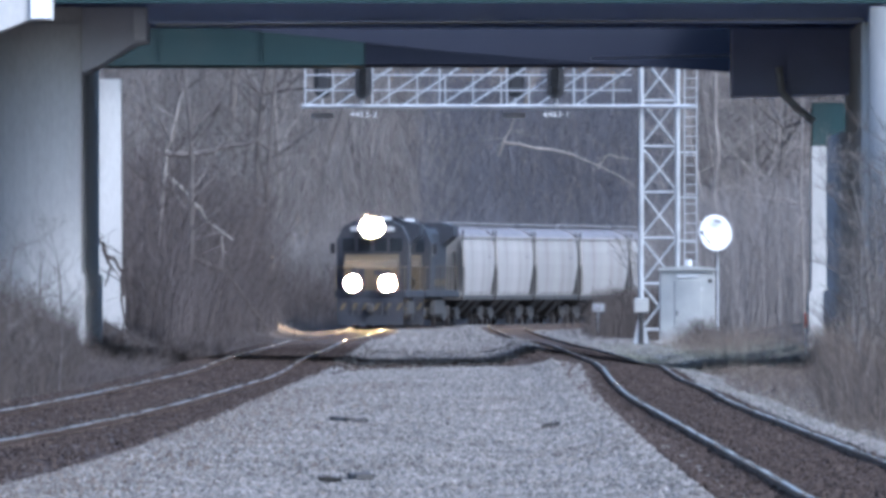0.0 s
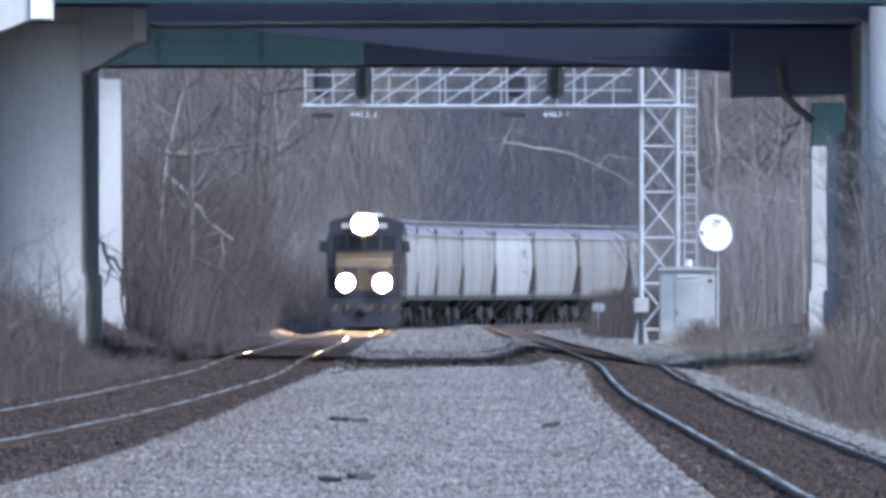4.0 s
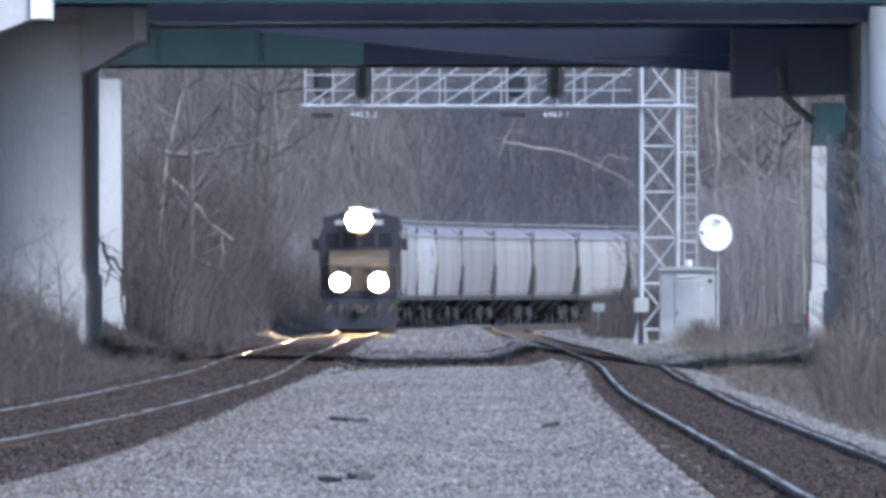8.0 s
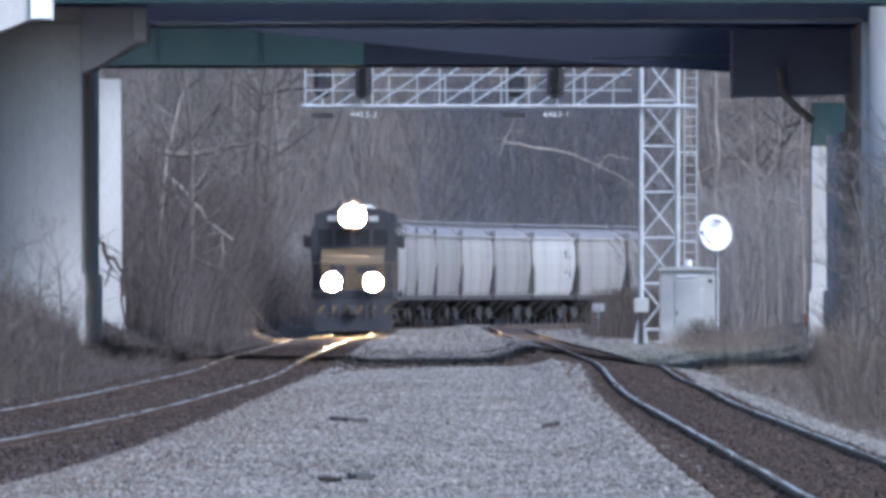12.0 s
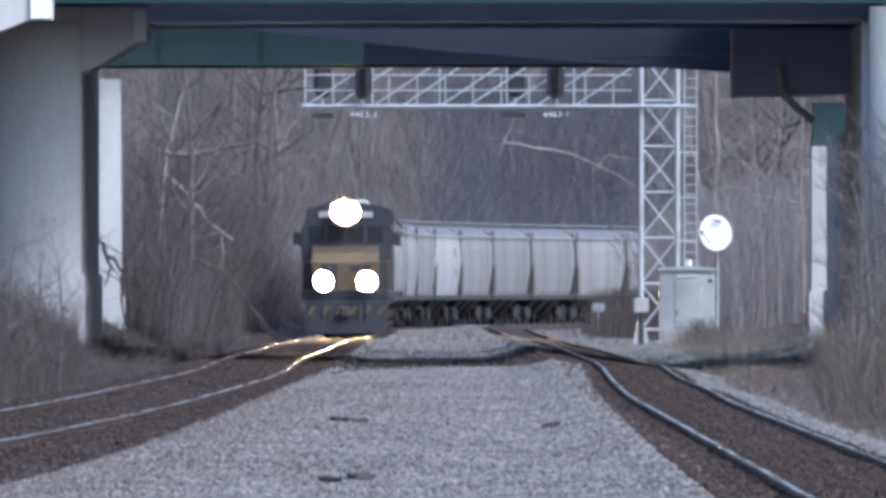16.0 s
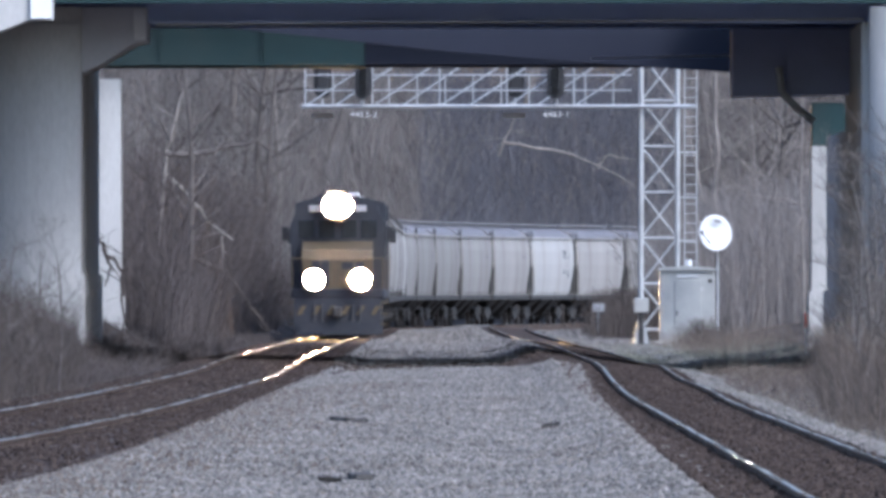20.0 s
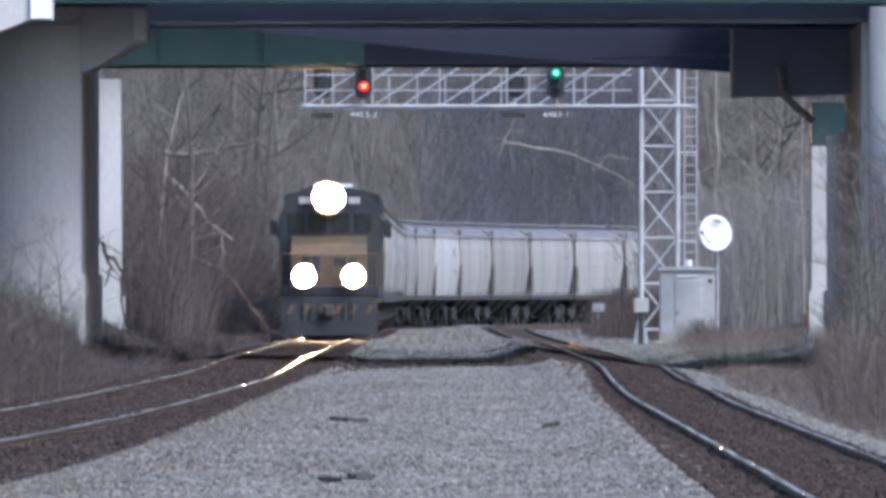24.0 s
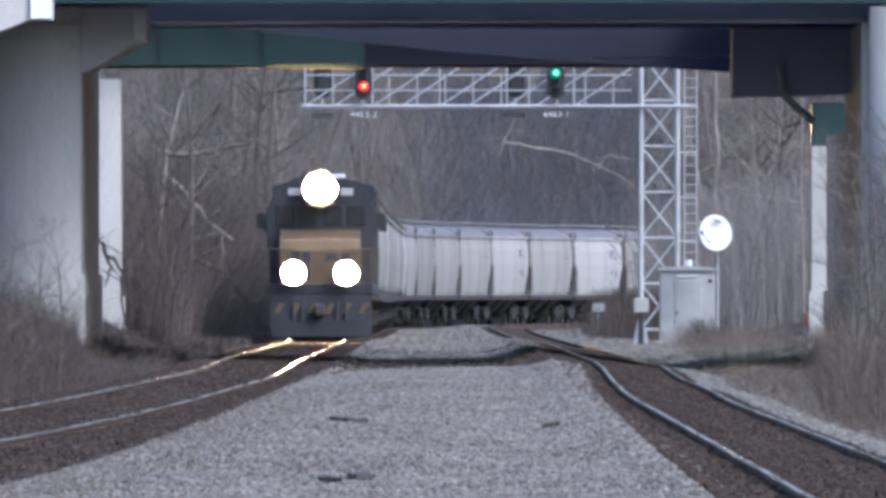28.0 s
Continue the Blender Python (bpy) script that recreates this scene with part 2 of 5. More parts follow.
def ground_z(x, y):
    d = off_track(x, y)
    bed = 1 - smooth(1.55, 2.0, min(abs(d), abs(x - right_x(y))))
    z = -0.19 + 0.095 * bed + swell(x, y)
    for u, lean in ((-d if y > CURVE_Y else x - left_x(max(60, y)), left_cant(y)), (x - right_x(y), right_cant(y))):
        if abs(u) < 2.6:
            z -= max(-1.5, min(1.5, u)) * lean * (1 - smooth(1.5, 2.6, abs(u)))
    # the mound of spare ballast between the tracks
    if y < 470:
        z += 0.13 * smooth(0.0, 0.8, d * -1 - bed_edge(y)) * smooth(0.0, 0.7, 2.35 - x) * (1 - smooth(crest(x) - 22, crest(x) + 8, y))
        z -= 0.10 * smooth(1.2, 2.2, abs(x - 3.47)) * smooth(0.0, 1.0, x - 4.2)
    # outer bank and hillside
    z += 1.3 * smooth(2.6, 6.0, d) * smooth(250, 420, y) + 0.55 * smooth(2.4, 4.0, d) * (1 - smooth(250, 420, y))
    if d > 7:
        z += 0.55 * (d - 7) * smooth(7, 24, d) * smooth(300, 600, y)
    # inner side, towards the brush
    r = -d - 10.2 if y > 500 else x - 6.6
    if r > 0:
        z += 0.7 * smooth(0.5, 5, r) + 0.28 * max(0, r - 5)
    z += 0.10 * (1 - 0.6 * smooth(380, 410, y) * (1 - smooth(560, 640, y))) * noise.noise((x * 0.35, y * 0.04, 1.3)) * smooth(1.6, 4.0, min(abs(x - left_x(max(60, y))), abs(x - 3.47)))
    return min(z, 60)


def build_ground():
    ys = np.concatenate([[-400, -100, 0, 60], np.arange(90, 700, 4.0), np.arange(700, 1300, 6.0), [1330, 1400, 1600, 2200, 4500]])
    xs = np.concatenate([[-3000, -600, -200, -110], np.arange(-70, -14, 3.0), np.arange(-14, 14, 0.35), np.arange(14, 120, 3.0), [150, 250, 700, 3000]])
    verts = [(x, y, ground_z(x, y)) for y in ys for x in xs]
    nx = len(xs)
    faces = [(j * nx + i, j * nx + i + 1, (j + 1) * nx + i + 1, (j + 1) * nx + i) for j in range(len(ys) - 1) for i in range(nx - 1)]
    m = bpy.data.materials.new("ground_soil_gravel_litter")
    m.use_nodes = True
    nt = m.node_tree
    n, l = nt.nodes, nt.links
    geo = n.new("ShaderNodeNewGeometry")
    attr = n.new("ShaderNodeAttribute")
    attr.attribute_name = "cover"
    sep = n.new("ShaderNodeSeparateColor")
    l.new(attr.outputs["Color"], sep.inputs[0])
    along = n.new("ShaderNodeMapping")
    along.inputs["Scale"].default_value = (1.0, 0.06, 1.0)
    l.new(geo.outputs["Position"], along.inputs[0])
    def tone(c1, c2, scale, detail=8):
        t, r = n.new("ShaderNodeTexNoise"), n.new("ShaderNodeValToRGB")
        t.inputs["Scale"].default_value, t.inputs["Detail"].default_value = scale, detail
        l.new(along.outputs[0], t.inputs["Vector"])
        r.color_ramp.elements[0].position, r.color_ramp.elements[1].position = 0.35, 0.65
        r.color_ramp.elements[0].color, r.color_ramp.elements[1].color = (*c1, 1), (*c2, 1)
        l.new(t.outputs[0], r.inputs[0])
        return r.outputs[0]
    litter = tone((0.040, 0.035, 0.033), (0.093, 0.080, 0.071), 0.9)
    gravel = tone((0.10, 0.09, 0.082), (0.25, 0.235, 0.215), 1.6)
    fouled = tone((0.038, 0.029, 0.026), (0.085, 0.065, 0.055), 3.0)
    def mixed(fac, a, b):
        mx = n.new("ShaderNodeMix")
        mx.data_type = "RGBA"
        l.new(fac, mx.inputs[0])
        l.new(a, mx.inputs[6])
        l.new(b, mx.inputs[7])
        return mx.outputs[2]
    wob = n.new("ShaderNodeTexNoise")
    wob.inputs["Scale"].default_value = 1.2
    l.new(geo.outputs["Position"], wob.inputs["Vector"])
    def edge(socket):
        a, r = n.new("ShaderNodeMath"), n.new("ShaderNodeMapRange")
        a.operation = "ADD"
        l.new(socket, a.inputs[0])
        l.new(wob.outputs[0], a.inputs[1])
        r.inputs[1].default_value, r.inputs[2].default_value = 0.85, 1.15
        l.new(a.outputs[0], r.inputs[0])
        return r.outputs[0]
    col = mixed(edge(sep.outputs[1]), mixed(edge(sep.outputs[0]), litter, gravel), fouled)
    bsdf = n["Principled BSDF"]
    l.new(col, bsdf.inputs["Base Color"])
    bsdf.inputs["Roughness"].default_value = 0.95
    bsdf.inputs["Specular IOR Level"].default_value = 0.05
    bt, b = n.new("ShaderNodeTexNoise"), n.new("ShaderNodeBump")
    bt.inputs["Scale"].default_value, bt.inputs["Detail"].default_value = 7, 6
    b.inputs["Strength"].default_value, b.inputs["Distance"].default_value = 0.6, 0.06
    l.new(geo.outputs["Position"], bt.inputs["Vector"])
    l.new(bt.outputs[0], b.inputs["Height"])
    l.new(b.outputs[0], bsdf.inputs["Normal"])
    ob = raw_mesh("ground", verts, faces, m)
    # what covers the ground: red, clean stone; green, oil-dark track bed and painted bridge shadow
    attr_data = ob.data.color_attributes.new("cover", "FLOAT_COLOR", "POINT")
    flat = []
    for x, y, z in verts:
        d = -off_track(x, y)
        dr = abs(x - right_x(y)) if y < CURVE_Y else abs(d - 5.87)
        stone = smooth(0.0, 1.5, d) * (1 - smooth(9.2, 10.4, d)) if y > 500 else smooth(0.2, 1.4, d) * (1 - 0.75 * smooth(4.9, 5.8, x))
        w = bed_edge(y) if d > 0 else 1.35
        bed = max(1 - smooth(w - 0.15, w + 0.35, abs(d)), 1 - smooth(0.95, 1.35, dr))
        # the bridge's shadow, put into the ground colour as a dark band
        bridge_shade = smooth(crest(x) - 4, crest(x) + 6, y) * (1 - smooth(472, 486, y)) * smooth(0.6, 1.6, x) * 0.8
        flat += [stone * (1 - 0.5 * smooth(400, 440, y) * (1 - smooth(476, 488, y)) * smooth(0.5, 2.0, x)), max(bed, bridge_shade * 1.3), 0, 1]
    attr_data.data.foreach_set("color", flat)
    ob.data.polygons.foreach_set("use_smooth", [True] * len(ob.data.polygons))
    return tagged(ob, "grey gravel and leaf-littered soil rising to a wooded hillside", "ground", kind="structure")


def strip_along(track, s0, s1, step, section, level, tilt):
    """A closed section of (across, up) swept along a track."""
    verts, faces = [], []
    k = len(section)
    ss = np.arange(s0, s1 + step, step)
    for s in ss:
        x, y, a = track(s)
        for u, v in section:
            verts.append((x + u * math.cos(a), y - u * math.sin(a), v + level(y) + joint_dip(s + 3 * (u > 0)) - u * tilt(y)))
    for i in range(len(ss) - 1):
        for j in range(k):
            a0, b0 = i * k + j, i * k + (j + 1) % k
            faces.append((a0, b0, b0 + k, a0 + k))
    return verts, faces


def build_track(track, s0, s1, label, level, tilt):
    root = thing("railway_track", Matrix.Identity(4), label, "railway track", "main line tracks", "structure")
    for side in (-1, 1):
        u = side * (GAUGE / 2 + 0.036)
        web = [(u - 0.07, -0.17), (u + 0.07, -0.17), (u + 0.07, -0.155), (u + 0.012, -0.13), (u + 0.012, -0.04), (u + 0.036, -0.03),
               (u + 0.036, -0.005), (u - 0.036, -0.005), (u - 0.036, -0.03), (u - 0.012, -0.04), (u - 0.012, -0.13), (u - 0.07, -0.155)]
        rail = raw_mesh("rail", *strip_along(track, s0, s1, 1.5, web, level, tilt), "rail_side", root)
        crown = [(q, -q * q / 0.5) for q in (0.021, 0.016, 0.011, 0.006, 0.0, -0.006, -0.011, -0.016, -0.021)]
        head = [(u + p, v) for p, v in [(-0.026, -0.016), (0.026, -0.016), (0.026, -0.006)] + crown + [(-0.026, -0.006)]]
        top = raw_mesh("rail_head", *strip_along(track, s0, s1, 1.5, head, level, tilt), "rail_top", rail)
        top.data.polygons.foreach_set("use_smooth", [True] * len(top.data.polygons))
        tagged(top, "polished steel running surface")
    rng = random.Random(int(s1))
    verts, faces = [], []
    s = s0
    while s < min(s1, 700):
        x, y, a = track(s)
        hw, hl, z = 0.115, 1.28 + rng.uniform(-0.05, 0.05), level(y) - 0.105 + rng.uniform(-0.012, 0.008)
        a += rng.uniform(-0.02, 0.02)
        b = len(verts)
        for v in (-0.14, 0.0):
            for p, q in ((-hl, -hw), (hl, -hw), (hl, hw), (-hl, hw)):
                verts.append((x + p * math.cos(a) + q * math.sin(a), y - p * math.sin(a) + q * math.cos(a), z + v - p * tilt(y)))
        faces += [(b + 4, b + 5, b + 6, b + 7), (b, b + 1, b + 5, b + 4), (b + 1, b + 2, b + 6, b + 5), (b + 2, b + 3, b + 7, b + 6), (b + 3, b, b + 4, b + 7)]
        s += 0.54 if s < 420 else 1.1
    tagged(raw_mesh("ties", verts, faces, "tie", root), "dark timber ties sunk in fouled ballast", kind="stuff")
    return root


def scatter_stones(name, count, place, sizes, material, seed, label):
    """Many loose angular stones as one mesh."""
    rng = np.random.default_rng(seed)
    base = np.array([(1, 0, 0), (-1, 0, 0), (0, 1, 0), (0, -1, 0), (0, 0, 1), (0, 0, -1)], float)
    tri = np.array([(0, 2, 4), (2, 1, 4), (1, 3, 4), (3, 0, 4), (2, 0, 5), (1, 2, 5), (3, 1, 5), (0, 3, 5)])
    verts = np.empty((count, 6, 3))
    for i in range(count):
        x, y = place(rng)
        r = rng.uniform(*sizes)
        q = Euler(rng.uniform(0, 6.28, 3)).to_matrix()
        v = base * (r * rng.uniform(0.6, 1.25, (6, 1)))
        verts[i] = v @ np.array(q).T + (x, y, ground_z(x, y) + r * 0.35)
    faces = (tri[None] + 6 * np.arange(count)[:, None, None]).reshape(-1, 3)
    return tagged(raw_mesh(name, verts.reshape(-1, 3), faces, material), label, "ballast", kind="stuff")


# ---- the motorway bridges ----
def girder(parent, y_a, z0, x0, x1, depth, sag=0.0, y_b=None, paint="green_steel"):
    """One welded plate girder across the line, in a shallow arch."""
    bm = bmesh.new()
    n = 14
    for part_z, part_h, half in ((0.0, 0.05, 0.24), (0.05, depth - 0.1, 0.012), (depth - 0.05, 0.05, 0.2)):
        rows = []
        for i in range(n + 1):
            u = i / n
            x = x0 + (x1 - x0) * u
            y = y_a + ((y_a if y_b is None else y_b) - y_a) * u
            z = z0 + part_z + sag * (1 - (2 * u - 1) ** 2)
            rows.append([bm.verts.new(p) for p in ((x, y - half, z), (x, y + half, z), (x, y + half, z + part_h), (x, y - half, z + part_h))])
        for a, b in zip(rows, rows[1:]):
            for j in range(4):
                bm.faces.new((a[j], a[(j + 1) % 4], b[(j + 1) % 4], b[j]))
        bm.faces.new(rows[0][::-1])
        bm.faces.new(rows[-1])
    bmesh.ops.recalc_face_normals(bm, faces=bm.faces)
    g = part("girder", bm, paint, parent, "green painted steel plate girder" if paint == "green_steel" else "steel plate girder coloured for shade")
    stiff = bmesh.new()
    k = int((x1 - x0) / 2.4)
    for i in range(1, k):
        u = i / k
        box(stiff, (x0 + (x1 - x0) * u, y_a + ((y_a if y_b is None else y_b) - y_a) * u, z0 + depth / 2 + sag * (1 - (2 * u - 1) ** 2)), (0.02, 0.34, depth - 0.12))
    if paint == "shade_dark_steel":
        stiff.free()
    else:
        part("stiffeners", stiff, paint, g)
    return g


def nose(x_face, side, y0, width, bow):
    """Plan outline of a pier: square towards the track, its front rounding away on the outer side."""
    pts = [(x_face, y0)]
    for k in range(1, 13):
        t = math.pi / 2 * k / 12
        pts.append((x_face + side * width * math.sin(t), y0 + bow * (1 - math.cos(t))))
    return pts


def wall_pier(name, x_face, side, y0, y1, width, top, ledge, foot, label, bow=0.9):
    """A long concrete wall pier; x_face is the face towards the track, side the way it thickens."""
    root = thing(name, pose(0, 0, 0), label, "bridge pier", "bridge piers", "structure")
    for part_name, grow_by, lo, hi in (("shaft", 0.0, ledge, top), ("pedestal", 0.07, foot, ledge)):
        bm = bmesh.new()
        out = nose(x_face - side * grow_by, side, y0 - grow_by, width + 2 * grow_by, bow)
        out += [(x_face + side * (width + grow_by), y1), (x_face - side * grow_by, y1)]
        prism(bm, out, "z", lo, hi)
        part(part_name, bm, "concrete", root)
    return root


def build_bridges():
    # nearer bridge: deck falling away from the camera, wider at its unseen sides
    a = thing("motorway_bridge", Matrix.Identity(4), "road bridge with green steel girders, its underside in shade", "bridge", "motorway bridges", "structure")
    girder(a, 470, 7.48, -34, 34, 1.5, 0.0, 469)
    # inner girders get the pale copy, which brightens their shade by colour
    girder(a, 473.2, 7.10, -6.18, 34, 1.85, 0.0, 472.2, "shade_lift_steel")
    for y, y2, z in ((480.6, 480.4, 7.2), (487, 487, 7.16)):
        girder(a, y, z, -34, 34, 1.5, 0.0, y2, "shade_lift_steel")
    bm = bmesh.new()
    # back corners are stretched, out of view, to throw shade on the piers
    low = [(-34, 468.4), (0, 467.9), (34, 467.4), (34, 519.8), (6.6, 519.8), (6.0, 499), (-6.2, 499), (-6.4, 510), (-34, 510)]
    lo = [bm.verts.new((x, y, 9.02 - 0.006 * (y - 468))) for x, y in low]
    hi = [bm.verts.new((x, y, 9.27 - 0.006 * (y - 468))) for x, y in low]
    bm.faces.new(lo[::-1])
    bm.faces.new(hi)
    for i in range(9):
        bm.faces.new((lo[i], lo[(i + 1) % 9], hi[(i + 1) % 9], hi[i]))
    part("deck", bm, "soffit", a)
    bm = bmesh.new()
    box(bm, (0, 468.0, 9.6), (68, 0.35, 1.1), 0.03)
    part("parapet", bm, "concrete", a)
    for y in (472.8, 478.5, 484.2):
        for x in np.arange(-30, 31, 6.0):
            bm = bmesh.new()
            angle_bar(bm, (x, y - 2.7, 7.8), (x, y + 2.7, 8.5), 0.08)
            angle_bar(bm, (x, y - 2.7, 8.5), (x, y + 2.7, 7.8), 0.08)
            part("cross_brace", bm, "shade_lift_steel", a)
    # two pale rods below the girders; the front one paints a flange edge's highlight
    for p, q, r in (((-6.0, 472.4, 7.06), (8.8, 472.4, 7.18), 0.018), ((3.2, 486, 6.49), (8.5, 486, 6.62), 0.014)):
        bm = bmesh.new()
        rod(bm, p, q, r, seg=6)
        part("conduit", bm, "galv", a, "thin pale rod below the girders")
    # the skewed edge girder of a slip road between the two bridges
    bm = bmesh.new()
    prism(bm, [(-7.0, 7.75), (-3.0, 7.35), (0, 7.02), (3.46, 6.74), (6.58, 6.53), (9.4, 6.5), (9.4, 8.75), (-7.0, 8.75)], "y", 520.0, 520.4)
    # coloured dark in place of shade
    part("edge_girder", bm, "shade_dark_steel", a, "steel girder coloured dark for shade")
    # farther bridge
    b = thing("motorway_bridge", Matrix.Identity(4), "farther parallel road bridge with green steel girders", "bridge", "motorway bridges", "structure")
    for y, y2 in ((546, 546), (550, 550), (554, 554)):
        girder(b, y, 6.95, -34, -1.9, 1.75, 0.0, y)
        # this half is the same girder, its shade put into a dark colour
        girder(b, y, 6.97, -1.88, 34, 1.75, 0.0, y2, "shade_dark_steel")
    bm = bmesh.new()
    prism(bm, [(544, 8.74), (556, 8.74), (556, 9.0), (544, 9.0)], "x", -34, 34)
    part("deck", bm, "soffit", b)
    for y in (544.2, 555.8):
        bm = bmesh.new()
        box(bm, (0, y, 9.45), (68, 0.35, 0.9), 0.03)
        part("parapet", bm, "concrete", b)
    # piers of the nearer bridge, with hammerhead caps at their far ends
    pl = wall_pier("bridge_pier", -7.58, -1, 473.5, 498.6, 2.3, 7.1, 1.86, -0.4, "long concrete wall pier on a wider plinth beside the track", 2.2)
    bm = bmesh.new()
    prism(bm, [(-7.58, 473.52), (-9.0, 473.9), (-9.0, 475.1), (-7.58, 475.1)], "z", 7.1, 7.45)
    part("upstand", bm, "concrete", pl)
    bm = bmesh.new()
    prism(bm, [(-7.57, 6.08), (-7.2, 6.24), (-6.52, 6.67), (-6.22, 6.75), (-6.22, 7.45), (-7.57, 7.45)], "y", 474.0, 479.8)
    cap = part("cap", bm, "soffit", pl)
    bm = bmesh.new()
    # added white block, standing in for light on the cap's end
    box(bm, (-6.35, 473.94, 7.1), (0.27, 0.1, 0.68), 0.02)
    part("lit_cap_end", bm, "white_plate", cap, "pale block coloured as the cap's lit end")
    pr = wall_pier("bridge_pier", 8.72, 1, 470.4, 490, 1.5, 7.1, 1.5, -0.4, "long concrete wall pier on a wider plinth beside brush", 0.5)
    bm = bmesh.new()
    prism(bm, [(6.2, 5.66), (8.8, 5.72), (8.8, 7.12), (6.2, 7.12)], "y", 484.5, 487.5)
    # cap colour is lifted and blued to pass for the shade around it
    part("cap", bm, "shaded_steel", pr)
    bm = bmesh.new()
    for p, q in (((7.2, 484.3, 6.3), (7.26, 484.3, 5.75)), ((7.26, 484.3, 5.75), (7.57, 484.3, 5.43)), ((7.57, 484.3, 5.43), (7.95, 484.3, 5.12))):
        rod(bm, p, q, 0.08, seg=8)
    part("drain_pipe", bm, "galv", pr)
    bm = bmesh.new()
    rod(bm, (10.3, 469.3, -0.4), (10.3, 469.3, 7.4), 1.45, seg=56)
    part("round_column", bm, "concrete", pr, "", True)
    # a separate cap arm that stands out in the open light, its column out of sight
    w = thing("bridge_pier", Matrix.Identity(4), "pale concrete hammerhead pier standing clear of the deck", "bridge pier", "bridge piers", "structure")
    bm = bmesh.new()
    prism(bm, [(-13.5, 5.6), (-11.2, 5.6), (-9.05, 6.78), (-8.42, 7.03), (-7.97, 7.03), (-7.97, 8.2), (-13.5, 8.2)], "y", 460.5, 463.0)
    part("cap", bm, "concrete", w)
    bm = bmesh.new()
    # added white block that paints the sunlight on this cap's end face
    box(bm, (-8.19, 460.44, 7.62), (0.43, 0.12, 1.16), 0.01)
    part("lit_cap_end", bm, "white_plate", w, "white block coloured as the cap's sunlit end")
    bm = bmesh.new()
    box(bm, (-12.3, 461.75, 2.6), (1.6, 1.6, 6.1), 0.1)
    part("column", bm, "concrete", w)
    # piers of the farther bridge
    wall_pier("bridge_pier", -7.78, -1, 546, 548.2, 1.3, 6.62, 1.4, -0.4, "pale concrete bridge pier in open light", 0.2)
    wall_pier("bridge_pier", 8.92, 1, 546.5, 549, 1.3, 5.0, 1.5, -0.4, "pale concrete bridge pier in open light", 0.2)
    s = wall_pier("bridge_pier", 8.72, 1, 490.3, 514, 1.5, 4.98, 1.5, -0.4, "lower shaded concrete pier wall behind the brush", 0.0)
    bm = bmesh.new()
    box(bm, (9.62, 548, 5.53), (1.4, 2.2, 1.05), 0.03)
    part("bearing_girder", bm, "green_steel", s, "short green steel girder end over the pier")
    return a


# ---- the signal gantry ----
SIGNAL_Y = 702.0


def bar_part(parent, name, a, b, w):
    bm = bmesh.new()
    angle_bar(bm, a, b, w)
    return part(name, bm, "galv", parent)


def truss(parent, x0, x1, y0, y1, z0, z1, bays, r):
    """Chords and bracing of a box truss between two corners."""
    for y in (y0, y1):
        for z in (z0, z1):
            bar_part(parent, "chord", (x0, y, z), (x1, y, z), r)
    step = (x1 - x0) / bays
    for i in range(bays):
        a, b = x0 + i * step, x0 + (i + 1) * step
        for y in (y0, y1):
            bar_part(parent, "upright", (a, y, z0), (a, y, z1), r * 0.7)
            off = 0.42 * step if y == y1 else 0.0
            if b + off < x1 + 0.01:
                bar_part(parent, "diagonal", (a + off, y, z0), (b + off, y, z1), r * 0.7)
        bar_part(parent, "diagonal", (a, y0, z0), (b, y1, z0), r * 0.6)


def lettering(name, words, size, m, material, parent):
    """Raised lettering in the built-in font, as a mesh."""
    cu = bpy.data.curves.new(name, "FONT")
    cu.body, cu.size, cu.extrude, cu.align_x, cu.align_y = words, size, 0.006, "CENTER", "CENTER"
    cu.space_character = 1.3
    tmp = bpy.data.objects.new(name, cu)
    scene.collection.objects.link(tmp)
    me = bpy.data.meshes.new_from_object(tmp.evaluated_get(bpy.context.evaluated_depsgraph_get()))
    bpy.data.objects.remove(tmp)
    me.materials.clear()
    me.materials.append(M[material])
    ob = new(name, me)
    ob.parent, ob.matrix_basis = parent, m
    return ob


